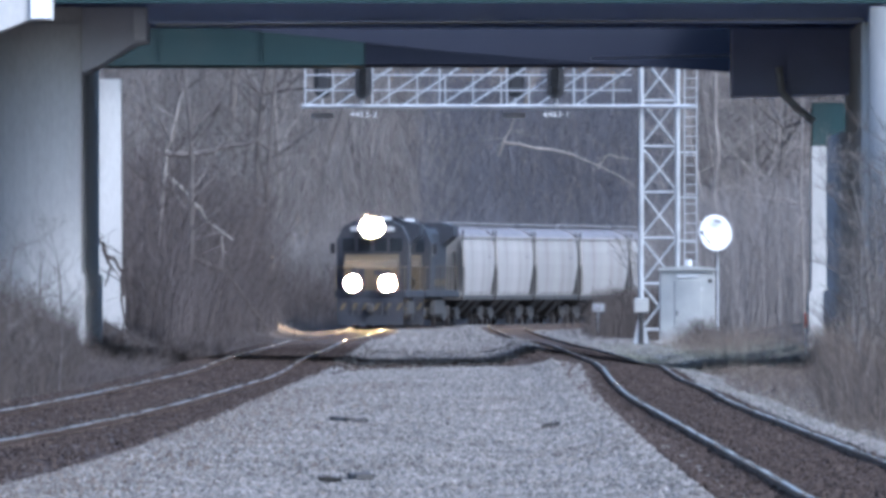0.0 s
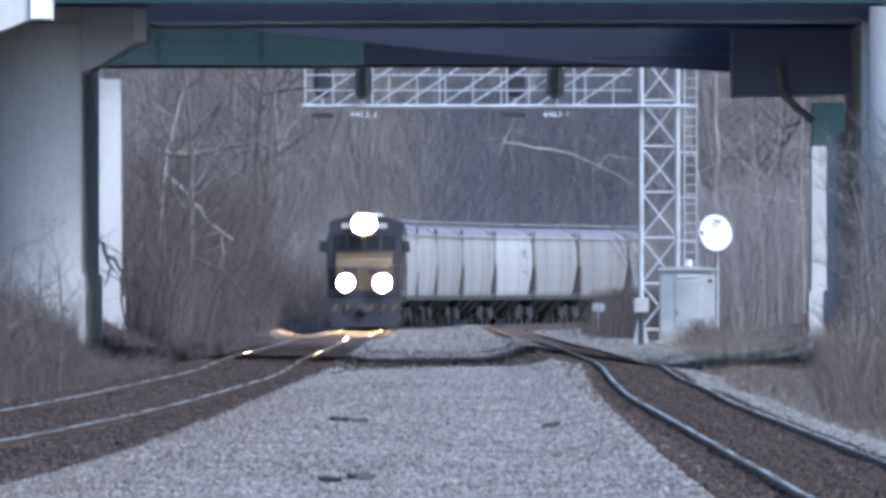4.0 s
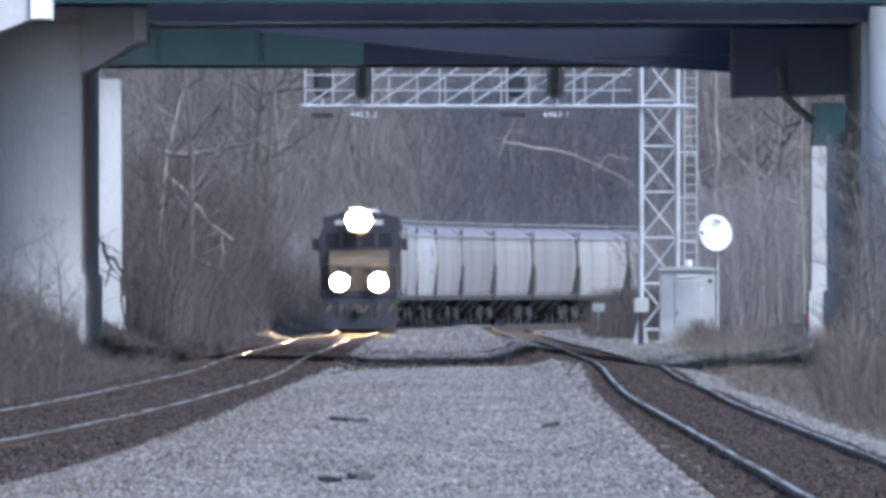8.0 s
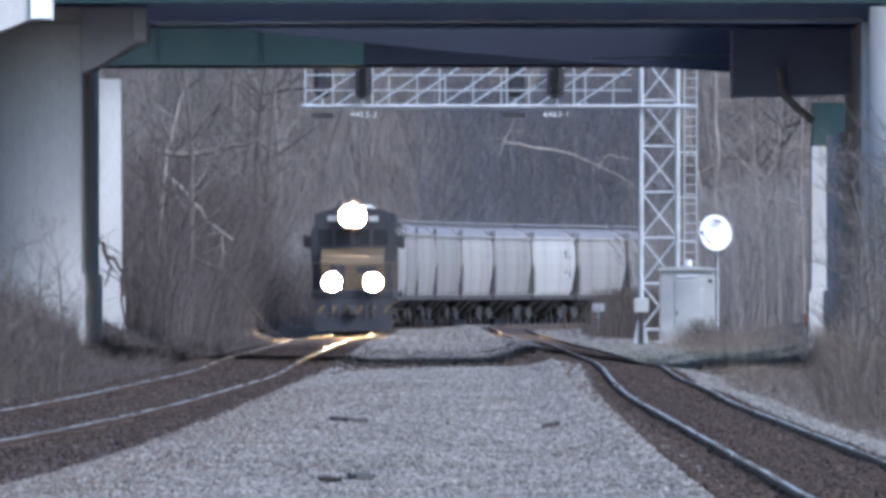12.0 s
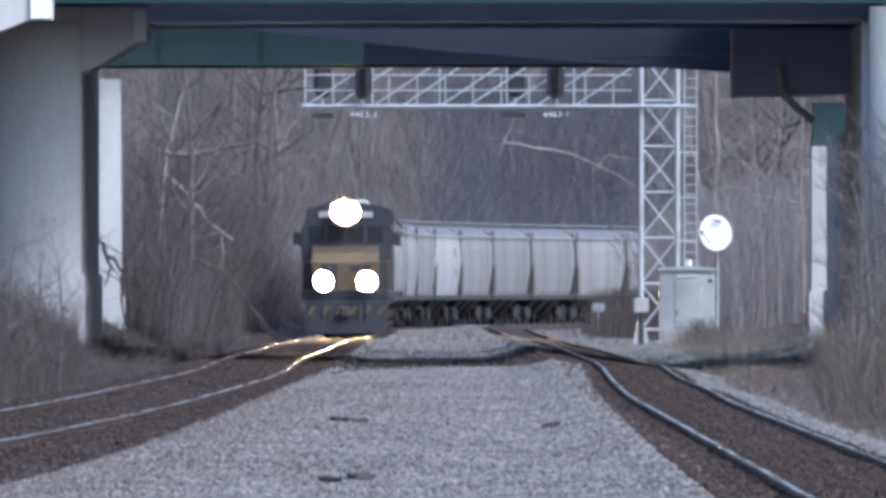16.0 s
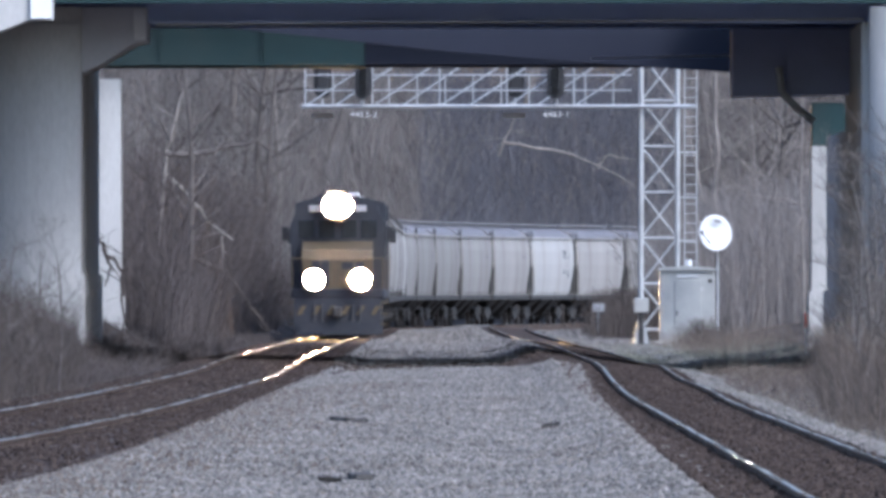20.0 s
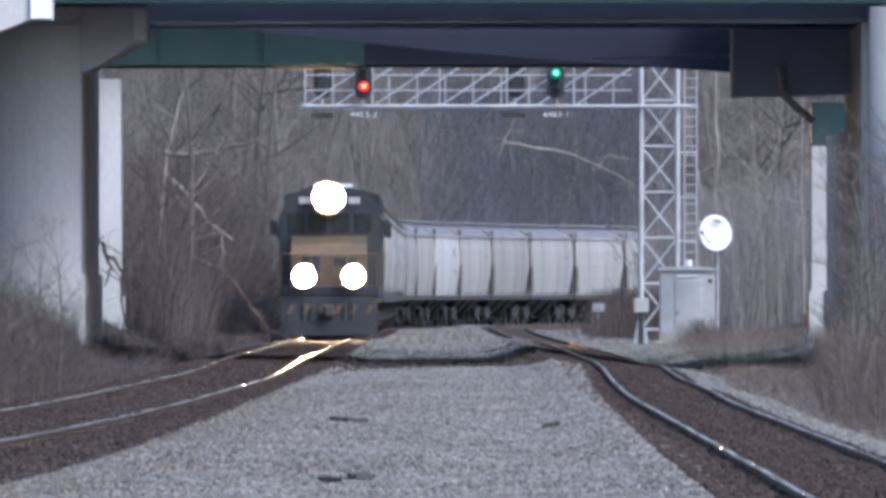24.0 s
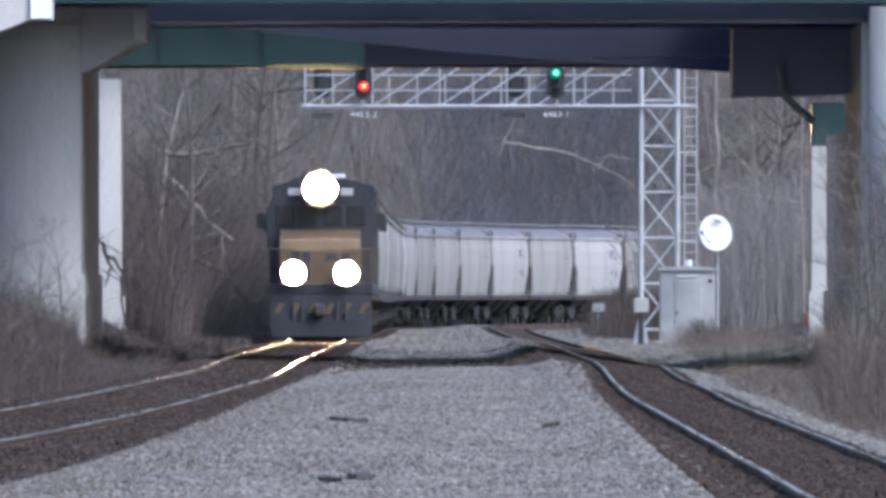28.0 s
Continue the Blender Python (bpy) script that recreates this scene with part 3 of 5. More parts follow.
def signal_head(parent, x, y, z, lens_name, lens_z, facing=-1):
    """A tall dark backplate with hooded lens openings; a lens slides out to show when lit."""
    bm = bmesh.new()
    out = []
    w, h = 0.27, 0.55
    for k in range(9):
        t = math.pi * k / 8
        out.append((w * math.cos(t), h - w + w * math.sin(t)))
    for k in range(9):
        t = math.pi + math.pi * k / 8
        out.append((w * math.cos(t), -h + w + w * math.sin(t)))
    prism(bm, [(x + u, z + v) for u, v in out], "y", y - 0.03, y + 0.03)
    head = part("signal_head", bm, "black_paint", parent, "black oval signal head with hoods")
    bm = bmesh.new()
    box(bm, (x, y - facing * 0.16, z), (0.36, 0.24, 0.86), 0.03)
    part("lamp_case", bm, "black_paint", head)
    for dz in (0.29, 0.0, -0.29):
        bm = bmesh.new()
        seg = 12
        ring = [(x + 0.115 * math.cos(2 * math.pi * k / seg), z + dz + 0.115 * math.sin(2 * math.pi * k / seg)) for k in range(seg)]
        for k in range(seg):
            p, q = ring[k], ring[(k + 1) % seg]
            if p[1] < z + dz - 0.06 and q[1] < z + dz - 0.06:
                continue
            ya, yb = y + facing * 0.03, y + facing * 0.26
            bm.faces.new([bm.verts.new(v) for v in ((p[0], ya, p[1]), (q[0], ya, q[1]), (q[0], yb, q[1]), (p[0], yb, p[1]))])
        part("hood", bm, "black_paint", head)
    bm = bmesh.new()
    rod(bm, (x, y + 0.2, z - 0.5), (x, y + 0.2, z - 0.8), 0.04)
    part("bracket", bm, "galv", head)
    if lens_name:
        bm = bmesh.new()
        bmesh.ops.create_uvsphere(bm, u_segments=14, v_segments=8, radius=0.165)
        bmesh.ops.scale(bm, vec=(1, 0.25, 1), verts=bm.verts)
        lens = part("lens", bm, lens_name, head, "lit signal lens", True)
        bm = bmesh.new()
        bmesh.ops.create_uvsphere(bm, u_segments=12, v_segments=8, radius=0.085, matrix=Matrix.Translation((0.01, -0.028, 0.01)) @ Matrix.Diagonal((1, 0.3, 1, 1)))
        part("bulb", bm, lens_name + "_core", lens, "bright glowing centre of the lens", True)
        return lens, (x, y, z + lens_z)
    return None, None


def build_gantry():
    y = SIGNAL_Y
    g = thing("signal_gantry", Matrix.Identity(4), "galvanised lattice cantilever gantry carrying signals over the tracks", "signal gantry")
    z0, z1 = 7.22, 8.62
    x_end, xt0, xt1 = -4.28, 6.15, 7.28
    # tower
    for yy in (y - 0.55, y + 0.55):
        for xx in (xt0, xt1):
            bm = bmesh.new()
            rod(bm, (xx, yy, -0.15), (xx, yy, 9.4), 0.075, seg=8)
            part("tower_leg", bm, "galv", g)
    zs = np.arange(0.3, 9.2, 1.42)
    for za, zb in zip(zs, zs[1:]):
        for yy in (y - 0.55, y + 0.55):
            bar_part(g, "brace", (xt0, yy, za), (xt1, yy, zb), 0.042)
            bar_part(g, "brace", (xt1, yy, za), (xt0, yy, zb), 0.042)
            bar_part(g, "strut", (xt0, yy, za), (xt1, yy, za), 0.055)
        for xx in (xt0, xt1):
            bar_part(g, "brace", (xx, y - 0.55, za), (xx, y + 0.55, zb), 0.045)
    truss(g, x_end, xt0, y - 0.5, y + 0.5, z0, z1, 5, 0.055)
    bar_part(g, "walkway_edge", (x_end - 0.1, y - 0.75, z0), (xt1 + 0.5, y - 0.75, z0), 0.09)
    for i in range(13):
        x = x_end + i * (xt0 - x_end) / 12
        bar_part(g, "railing_post", (x, y - 0.78, z0), (x, y - 0.78, z0 + 0.97), 0.03)
    for z in (z0 + 0.5, z0 + 0.97):
        bar_part(g, "railing", (x_end, y - 0.78, z), (xt0 - 0.3, y - 0.78, z), 0.034)
    bm = bmesh.new()
    box(bm, ((x_end + xt0) / 2, y, z0 - 0.02), (xt0 - x_end, 1.4, 0.04))
    part("walkway", bm, "galv", g)
    for xx in (xt0, xt1):
        for yy in (y - 0.55, y + 0.55):
            bm = bmesh.new()
            prism(bm, [(xx - 0.26, -0.35), (xx + 0.26, -0.35), (xx + 0.2, 0.1), (xx + 0.1, 0.55), (xx - 0.1, 0.55), (xx - 0.2, 0.1)], "y", yy - 0.14, yy + 0.14)
            part("foot", bm, "galv", g)
    # ladder beside the tower
    lad = bmesh.new()
    for x in (7.50, 7.88):
        rod(lad, (x, y - 0.2, 0.0), (x, y - 0.2, 9.3), 0.025)
    ladder = part("ladder", lad, "galv", g)
    for z in np.arange(0.3, 9.2, 0.3):
        bm = bmesh.new()
        rod(bm, (7.50, y - 0.2, z), (7.88, y - 0.2, z), 0.014, seg=5)
        part("rung", bm, "galv", ladder)
    for z in (1.6, 3.05, 4.4, 5.8, 7.25, 8.6):
        bar_part(g, "ladder_bracket", (xt1, y - 0.2, z), (7.9, y - 0.2, z), 0.04)
    # number boards hung below the walkway
    for x, words in ((-2.45, "4453-2"), (3.52, "4453-1")):
        bm = bmesh.new()
        box(bm, (x, y - 0.70, 6.98), (0.85, 0.012, 0.04))
        board = part("number_bracket", bm, "underframe", g)
        lettering("number", words, 0.23, pose(x, y - 0.72, 6.97, 90, 0, 0), "white_plate", board)
    for x in (-3.75, 2.2):
        bm = bmesh.new()
        box(bm, (x, y + 0.70, 6.95), (0.7, 0.012, 0.14))
        part("number_board", bm, "loco_grey", g, "back of a number board facing away")
    lenses = []
    # two heads facing the camera, two facing the other way
    lenses.append(signal_head(g, -2.47, y - 0.95, 7.98, "signal_red", -0.14))
    lenses.append(signal_head(g, 3.49, y - 0.95, 8.0, "signal_green", 0.25))
    signal_head(g, -3.75, y + 0.9, 8.05, None, 0, 1)
    signal_head(g, 2.25, y + 0.9, 8.05, None, 0, 1)
    # junction box on the front leg
    bm = bmesh.new()
    box(bm, (xt0 - 0.0, y - 0.75, 1.05), (0.46, 0.25, 0.46), 0.03)
    part("junction_box", bm, "case_grey", g, "small grey steel junction box")
    bm = bmesh.new()
    box(bm, (xt0, y - 0.72, 0.35), (0.16, 0.14, 1.0), 0.02)
    part("conduit", bm, "underframe", g)
    return lenses


# ---- trackside equipment ----
def build_trackside():
    c = thing("equipment_case", pose(7.45, 690, -0.1), "pale grey steel signal equipment case beside the gantry", "equipment case")
    bm = bmesh.new()
    box(bm, (0, 0, 1.12), (1.68, 1.1, 2.2), 0.03)
    part("body", bm, "case_grey", c)
    bm = bmesh.new()
    prism(bm, [(-0.9, 2.22), (0.9, 2.22), (0.86, 2.30), (0.0, 2.37), (-0.86, 2.30)], "y", -0.65, 0.65)
    part("roof", bm, "case_grey", c)
    bm = bmesh.new()
    box(bm, (0.02, -0.565, 1.05), (0.82, 0.03, 1.75), 0.012)
    d = part("door", bm, "case_grey", c)
    bm = bmesh.new()
    box(bm, (-0.32, -0.595, 0.92), (0.045, 0.035, 0.16), 0.008)
    part("handle", bm, "black_paint", d)
    bm = bmesh.new()
    box(bm, (0.02, -0.567, 2.05), (0.7, 0.03, 0.12), 0.012)
    part("rain_hood", bm, "galv", c, "pale rain hood over the door")
    for z in (0.45, 1.65):
        bm = bmesh.new()
        box(bm, (0.44, -0.585, z), (0.05, 0.03, 0.12), 0.008)
        part("hinge", bm, "galv", d)
    bm = bmesh.new()
    box(bm, (0.7, -0.56, 1.9), (0.12, 0.03, 0.12), 0.01)
    part("vent", bm, "underframe", c)
    bm = bmesh.new()
    rod(bm, (0.05, -0.1, 2.3), (0.05, -0.1, 2.55), 0.12, 0.1, 10)
    part("roof_vent", bm, "dish_white", c)
    bm = bmesh.new()
    box(bm, (0, 0, -0.02), (1.9, 1.3, 0.2), 0.02)
    part("base", bm, "concrete", c)
    # dish on its post
    d = thing("satellite_dish", pose(8.36, 688, -0.1), "white satellite dish on a slim galvanised post", "satellite dish")
    bm = bmesh.new()
    rod(bm, (0, 0, 0), (0, 0, 3.1), 0.035, seg=8)
    part("post", bm, "galv", d)
    bm = bmesh.new()
    rings = []
    for i in range(7):
        r = 0.54 * i / 6
        rings.append([bm.verts.new((r * math.cos(2 * math.pi * k / 28) * 0.98, -0.05 - 0.14 * (r / 0.54) ** 2, r * math.sin(2 * math.pi * k / 28) * 1.06)) for k in range(28)])
    for a, b in zip(rings, rings[1:]):
        for k in range(28):
            bm.faces.new((a[k], a[(k + 1) % 28], b[(k + 1) % 28], b[k]))
    bmesh.ops.remove_doubles(bm, verts=bm.verts, dist=1e-4)
    bmesh.ops.solidify(bm, geom=bm.faces, thickness=0.02)
    refl = part("reflector", bm, "dish_white", d, "", True)
    refl.matrix_basis = pose(-0.13, -0.1, 3.31, -14, 12, 16)
    bm = bmesh.new()
    box(bm, (0.0, -0.26, 0.36), (0.22, 0.01, 0.07))
    part("marking", bm, "marking", refl)
    bm = bmesh.new()
    rod(bm, (-0.05, -0.15, 2.82), (-0.47, -0.62, 3.35), 0.022)
    arm = part("feed_arm", bm, "black_paint", d)
    bm = bmesh.new()
    box(bm, (-0.48, -0.63, 3.38), (0.1, 0.14, 0.1), 0.02)
    part("feed_horn", bm, "black_paint", arm)
    # small pale boxes on posts beside the line
    for bx, by, bz in ((5.5, 800, 0.9), (-6.6, 1100, 1.25)):
        q = thing("lineside_box", pose(bx, by, ground_z(bx, by)), "small pale equipment box on a short post in brush", "equipment box", "lineside boxes")
        top = bz - ground_z(bx, by)
        bm = bmesh.new()
        rod(bm, (0, 0, -0.1), (0, 0, top), 0.035)
        part("post", bm, "galv", q)
        bm = bmesh.new()
        box(bm, (0, -0.08, top), (0.42, 0.2, 0.3), 0.02)
        part("box", bm, "loco_grey", q)
    # reflective marker on a short post by the pier
    p = thing("marker_post", pose(8.35, 520, -0.1), "thin post with a red reflective marker beside the pier", "marker post")
    bm = bmesh.new()
    rod(bm, (0, 0, 0), (0, 0, 1.05), 0.02)
    part("post", bm, "galv", p)
    bm = bmesh.new()
    box(bm, (0, -0.03, 0.92), (0.08, 0.02, 0.32), 0.01)
    part("marker", bm, "red_tape", p)


# ---- the train ----
def wheel_set(parent, x, r=0.46):
    for side in (-1, 1):
        bm = bmesh.new()
        u = side * 0.74
        rod(bm, (x, u - 0.065, r), (x, u + 0.065, r), r, seg=20)
        rod(bm, (x, u - side * 0.065 - 0.015, r), (x, u - side * 0.065 + 0.015, r), r + 0.03, seg=20)
        part("wheel", bm, "wheel_steel", parent)
    bm = bmesh.new()
    rod(bm, (x, -1.0, r), (x, 1.0, r), 0.08, seg=8)
    part("axle", bm, "wheel_steel", parent)


def bogie(car, xc, axles, r=0.46, frame_z=0.62):
    bm = bmesh.new()
    box(bm, (xc, 0, frame_z), (0.45, 2.2, 0.3), 0.03)
    t = part("truck", bm, "underframe", car)
    half = max(abs(a) for a in axles)
    for side in (-1, 1):
        bm = bmesh.new()
        y0, y1 = side * 1.02 - 0.06, side * 1.02 + 0.06
        prism(bm, [(xc - half - 0.2, 0.55), (xc - half + 0.2, 0.40), (xc - 0.35, 0.28), (xc + 0.35, 0.28), (xc + half - 0.2, 0.40), (xc + half + 0.2, 0.55),
                   (xc + half + 0.15, 0.74), (xc + 0.45, 0.86), (xc - 0.45, 0.86), (xc - half - 0.15, 0.74)], "y", min(y0, y1), max(y0, y1))
        part("side_frame", bm, "underframe", t)
    for a in axles:
        wheel_set(t, xc + a, r)


HOPPER_PITCH = 15.2


def build_hopper(paint, marks):
    """A curved-side covered hopper car; +x is the way it travels."""
    car = thing("hopper_car", Matrix.Identity(4), "weathered %s covered hopper car in a moving train" % ("off-white" if paint == "hopper_white" else "light grey"), "rail car", "hopper cars of the train")
    prof = [(1.42, 1.30), (1.50, 1.55), (1.57, 2.2), (1.59, 2.8), (1.57, 3.4), (1.50, 3.92), (1.46, 4.0), (1.10, 4.30), (0.6, 4.46), (0.0, 4.5)]
    ring = [(-w, z) for w, z in prof] + [(w, z) for w, z in prof[-2::-1]]
    bm = bmesh.new()
    rows = []
    us = [-1, -0.985, -0.66, -0.33, 0, 0.33, 0.66, 0.985, 1]
    for u in us:
        pinch = 0.93 if abs(u) == 1 else 1.0
        rows.append([bm.verts.new((u * (5.9 + 1.08 * smooth(1.3, 3.0, z)), w * pinch, z if abs(u) < 1 else 1.3 + (z - 1.3) * 0.985)) for w, z in ring])
    for a, b in zip(rows, rows[1:]):
        for j in range(len(ring) - 1):
            bm.faces.new((a[j], b[j], b[j + 1], a[j + 1]))
    roof = bmesh.new()
    prism(roof, [(-1.47, 4.005), (-1.105, 4.31), (-0.6, 4.47), (0, 4.51), (0.6, 4.47), (1.105, 4.31), (1.47, 4.005), (0.9, 4.1), (-0.9, 4.1)], "x", -6.96, 6.96)
    bm.faces.new(rows[0])
    bm.faces.new(rows[-1][::-1])
    for a, b in zip(rows, rows[1:]):
        bm.faces.new((a[0], a[-1], b[-1], b[0]))
    bmesh.ops.recalc_face_normals(bm, faces=bm.faces)
    body = part("body", bm, paint, car)
    part("roof", roof, "hopper_roof", body, "sooty grey roof sheet")
    # roof walk, hatches
    bm = bmesh.new()
    for y in (-0.55, 0.55):
        box(bm, (0, y, 4.62), (13.6, 0.42, 0.04))
        for x in np.arange(-6, 6.1, 2):
            box(bm, (x, y, 4.55), (0.05, 0.4, 0.12))
    part("roof_walk", bm, "loco_grey", body)
    bm = bmesh.new()
    box(bm, (0, 0, 4.60), (12.6, 0.5, 0.12), 0.03)
    part("loading_hatch", bm, "hopper_roof", body)
    for side in (-1, 1):
        bm = bmesh.new()
        box(bm, (0, side * 1.52, 3.99), (14.3, 0.08, 0.1), 0.01)
        part("eave_rail", bm, paint, body)
        bm = bmesh.new()
        box(bm, (0, side * 1.47, 1.27), (14.5, 0.1, 0.22), 0.02)
        part("side_sill", bm, "underframe", car)
        # end ladder and grab irons
        for end in (-1, 1):
            bm = bmesh.new()
            x = end * 7.0
            for dx in (-0.2, 0.2):
                rod(bm, (x + dx, side * 1.50, 1.2), (x + dx, side * 1.50, 4.3), 0.02, seg=5)
            for z in np.arange(1.4, 4.3, 0.36):
                rod(bm, (x - 0.2, side * 1.50, z), (x + 0.2, side * 1.50, z), 0.015, seg=4)
            part("ladder", bm, "underframe", car)
    # hopper bays below the sill
    for x in (-3.7, 0, 3.7):
        bm = bmesh.new()
        lo = [(-0.35, -0.5, 0.42), (0.35, -0.5, 0.42), (0.35, 0.5, 0.42), (-0.35, 0.5, 0.42)]
        hi = [(-1.7, -1.38, 1.32), (1.7, -1.38, 1.32), (1.7, 1.38, 1.32), (-1.7, 1.38, 1.32)]
        v = [bm.verts.new((x + p[0], p[1], p[2])) for p in lo + hi]
        for f in ((0, 3, 2, 1), (4, 5, 6, 7), (0, 1, 5, 4), (1, 2, 6, 5), (2, 3, 7, 6), (3, 0, 4, 7)):
            bm.faces.new([v[i] for i in f])
        part("hopper_bay", bm, "underframe", car)
        bm = bmesh.new()
        box(bm, (x, 0, 0.36), (0.9, 1.3, 0.14), 0.02)
        part("outlet_gate", bm, "underframe", car)
    bm = bmesh.new()
    box(bm, (0, 0, 0.95), (14.6, 0.5, 0.4), 0.02)
    part("centre_sill", bm, "underframe", car)
    for end in (-1, 1):
        bm = bmesh.new()
        box(bm, (end * 7.1, 0, 1.22), (0.3, 2.9, 0.1), 0.01)
        for y in (-1.2, -0.5, 0.5, 1.2):
            angle_bar(bm, (end * 7.1, y, 1.2), (end * 6.7, y * 0.9, 3.4), 0.07)
        part("end_platform", bm, "underframe", car)
        bm = bmesh.new()
        box(bm, (end * 7.4, 0, 0.85), (0.7, 0.25, 0.3), 0.04)
        part("coupler", bm, "underframe", car)
        bogie(car, end * 5.35, (-0.85, 0.85))
    # unreadable stencilled blocks on the sides
    for side in (-1, 1):
        for x, z, w, h in marks:
            bm = bmesh.new()
            k = max(2, int(w / 0.35))
            for i in range(k):
                box(bm, (x + (i - (k - 1) / 2) * w / k, side * 1.575, z), (w / k * 0.66, 0.012, h))
            part("marking", bm, "marking", body)
    return car


def build_loco(lit):
    """A six-axle road diesel, +x forward; the leader's lamps are lit."""
    loco = thing("locomotive", Matrix.Identity(4), "dark blue and yellow diesel locomotive %s" % ("with headlights lit" if lit else "coupled behind the leader"), "locomotive", "locomotives of the train")
    bm = bmesh.new()
    box(bm, (0, 0, 1.45), (21.4, 3.0, 0.3), 0.03)
    frame_part = part("underframe", bm, "loco_blue", loco)
    bm = bmesh.new()
    box(bm, (-0.2, 0, 0.85), (6.8, 2.7, 0.85), 0.15)
    part("fuel_tank", bm, "underframe", loco)
    # long hood with radiator wings
    bm = bmesh.new()
    prism(bm, [(-0.95, 1.6), (0.95, 1.6), (0.95, 4.1), (0.75, 4.35), (-0.75, 4.35), (-0.95, 4.1)], "x", -10.0, 6.0)
    hood = part("long_hood", bm, "loco_blue", loco)
    bm = bmesh.new()
    prism(bm, [(-0.9, 3.5), (-1.5, 4.0), (-1.5, 4.45), (-0.9, 4.62), (0.9, 4.62), (1.5, 4.45), (1.5, 4.0), (0.9, 3.5)], "x", -10.1, -6.2)
    rad = part("radiator", bm, "loco_blue", hood)
    for side in (-1, 1):
        for i in range(9):
            bm = bmesh.new()
            box(bm, (2.2 - i * 1.05, side * 0.965, 2.75), (0.94, 0.03, 2.0), 0.01)
            part("hood_door", bm, "loco_blue", hood)
        bm = bmesh.new()
        box(bm, (-3, side * 0.985, 1.95), (13.0, 0.012, 0.28))
        part("stripe", bm, "loco_yellow", hood)
    for x in (-3.2, -1.2, 1.2):
        bm = bmesh.new()
        rod(bm, (x, 0, 4.3), (x, 0, 4.52), 0.5, 0.45, 14)
        part("roof_fan", bm, "loco_grey", hood)
    bm = bmesh.new()
    box(bm, (3.6, 0, 4.5), (1.6, 1.3, 0.5), 0.08)
    part("exhaust_housing", bm, "loco_blue", hood)
    # cab
    bm = bmesh.new()
    prism(bm, [(-1.52, 1.6), (1.52, 1.6), (1.55, 3.7), (1.25, 4.35), (0.7, 4.62), (-0.7, 4.62), (-1.25, 4.35), (-1.55, 3.7)], "x", 5.9, 8.3)
    cab = part("cab", bm, "loco_blue", loco)
    for y in (-1.02, -0.36, 0.36, 1.02):
        bm = bmesh.new()
        box(bm, (8.32, y, 3.55), (0.03, 0.52, 0.58), 0.012)
        part("windscreen", bm, "glass", cab)
    for side in (-1, 1):
        for x in (6.6, 7.5):
            bm = bmesh.new()
            box(bm, (x, side * 1.55, 3.35), (0.62, 0.03, 0.6), 0.012)
            part("side_window", bm, "glass", cab)
        bm = bmesh.new()
        box(bm, (8.0, side * 1.72, 3.4), (0.06, 0.22, 0.45), 0.01)
        part("mirror", bm, "black_paint", cab)
    bm = bmesh.new()
    for y in (-0.45, -0.15, 0.2):
        rod(bm, (6.9, y, 4.62), (7.6, y, 4.74), 0.05, 0.11, 8)
    part("horn", bm, "underframe", cab)
    bm = bmesh.new()
    box(bm, (6.6, 0.5, 4.68), (0.5, 0.4, 0.12), 0.03)
    part("antenna", bm, "dish_white", cab)
    # wide nose
    bm = bmesh.new()
    prism(bm, [(8.3, 1.6), (10.1, 1.6), (10.1, 2.55), (9.85, 2.85), (8.3, 3.15)], "y", -1.15, 1.15)
    nose = part("nose", bm, "loco_yellow", loco, "yellow painted nose")
    bm = bmesh.new()
    box(bm, (10.12, -0.55, 2.1), (0.03, 0.55, 0.85), 0.012)
    part("nose_door", bm, "loco_blue", nose)
    bm = bmesh.new()
    box(bm, (10.13, 0.5, 2.35), (0.012, 0.7, 0.22))
    part("marking", bm, "loco_blue", nose)
    # pilot, steps, handrails
    bm = bmesh.new()
    prism(bm, [(10.5, 0.12), (10.85, 0.12), (10.75, 1.3), (10.5, 1.3)], "y", -1.4, 1.4)
    pilot = part("pilot", bm, "loco_blue", loco)
    bm = bmesh.new()
    for i in range(6):
        y = -1.2 + i * 0.48
        prism(bm, [(y - 0.12, 0.75), (y + 0.04, 0.75), (y + 0.2, 1.05), (y + 0.04, 1.05)], "x", 10.80, 10.86)
    part("pilot_stripes", bm, "loco_yellow", pilot)
    for side in (-1, 1):
        bm = bmesh.new()
        for z in (0.45, 0.8, 1.15):
            box(bm, (10.3, side * 1.42, z), (0.6, 0.3, 0.05), 0.01)
        part("step", bm, "loco_yellow", pilot)
        for x in np.arange(-10, 5.5, 2.2):
            bm = bmesh.new()
            rod(bm, (x, side * 1.47, 1.6), (x, side * 1.47, 2.65), 0.02)
            part("stanchion", bm, "loco_yellow", frame_part)
        bm = bmesh.new()
        rod(bm, (-10.2, side * 1.47, 2.65), (5.8, side * 1.47, 2.65), 0.02)
        rod(bm, (8.4, side * 1.47, 2.6), (10.5, side * 1.47, 2.6), 0.02)
        rod(bm, (10.5, side * 1.47, 1.5), (10.5, side * 1.47, 2.6), 0.02)
        rod(bm, (10.6, side * 1.47, 2.6), (10.6, side * 0.55, 2.55), 0.02)
        rod(bm, (10.6, side * 0.55, 1.6), (10.6, side * 0.55, 2.55), 0.02)
        part("handrail", bm, "loco_yellow", loco)
    bm = bmesh.new()
    box(bm, (10.95, 0, 0.85), (0.7, 0.3, 0.35), 0.05)
    part("coupler", bm, "underframe", pilot)
    for y in (-0.75, -0.5, 0.5, 0.75):
        bm = bmesh.new()
        rod(bm, (10.86, y, 1.1), (10.98, y, 0.55), 0.035)
        part("brake_hose", bm, "black_paint", pilot)
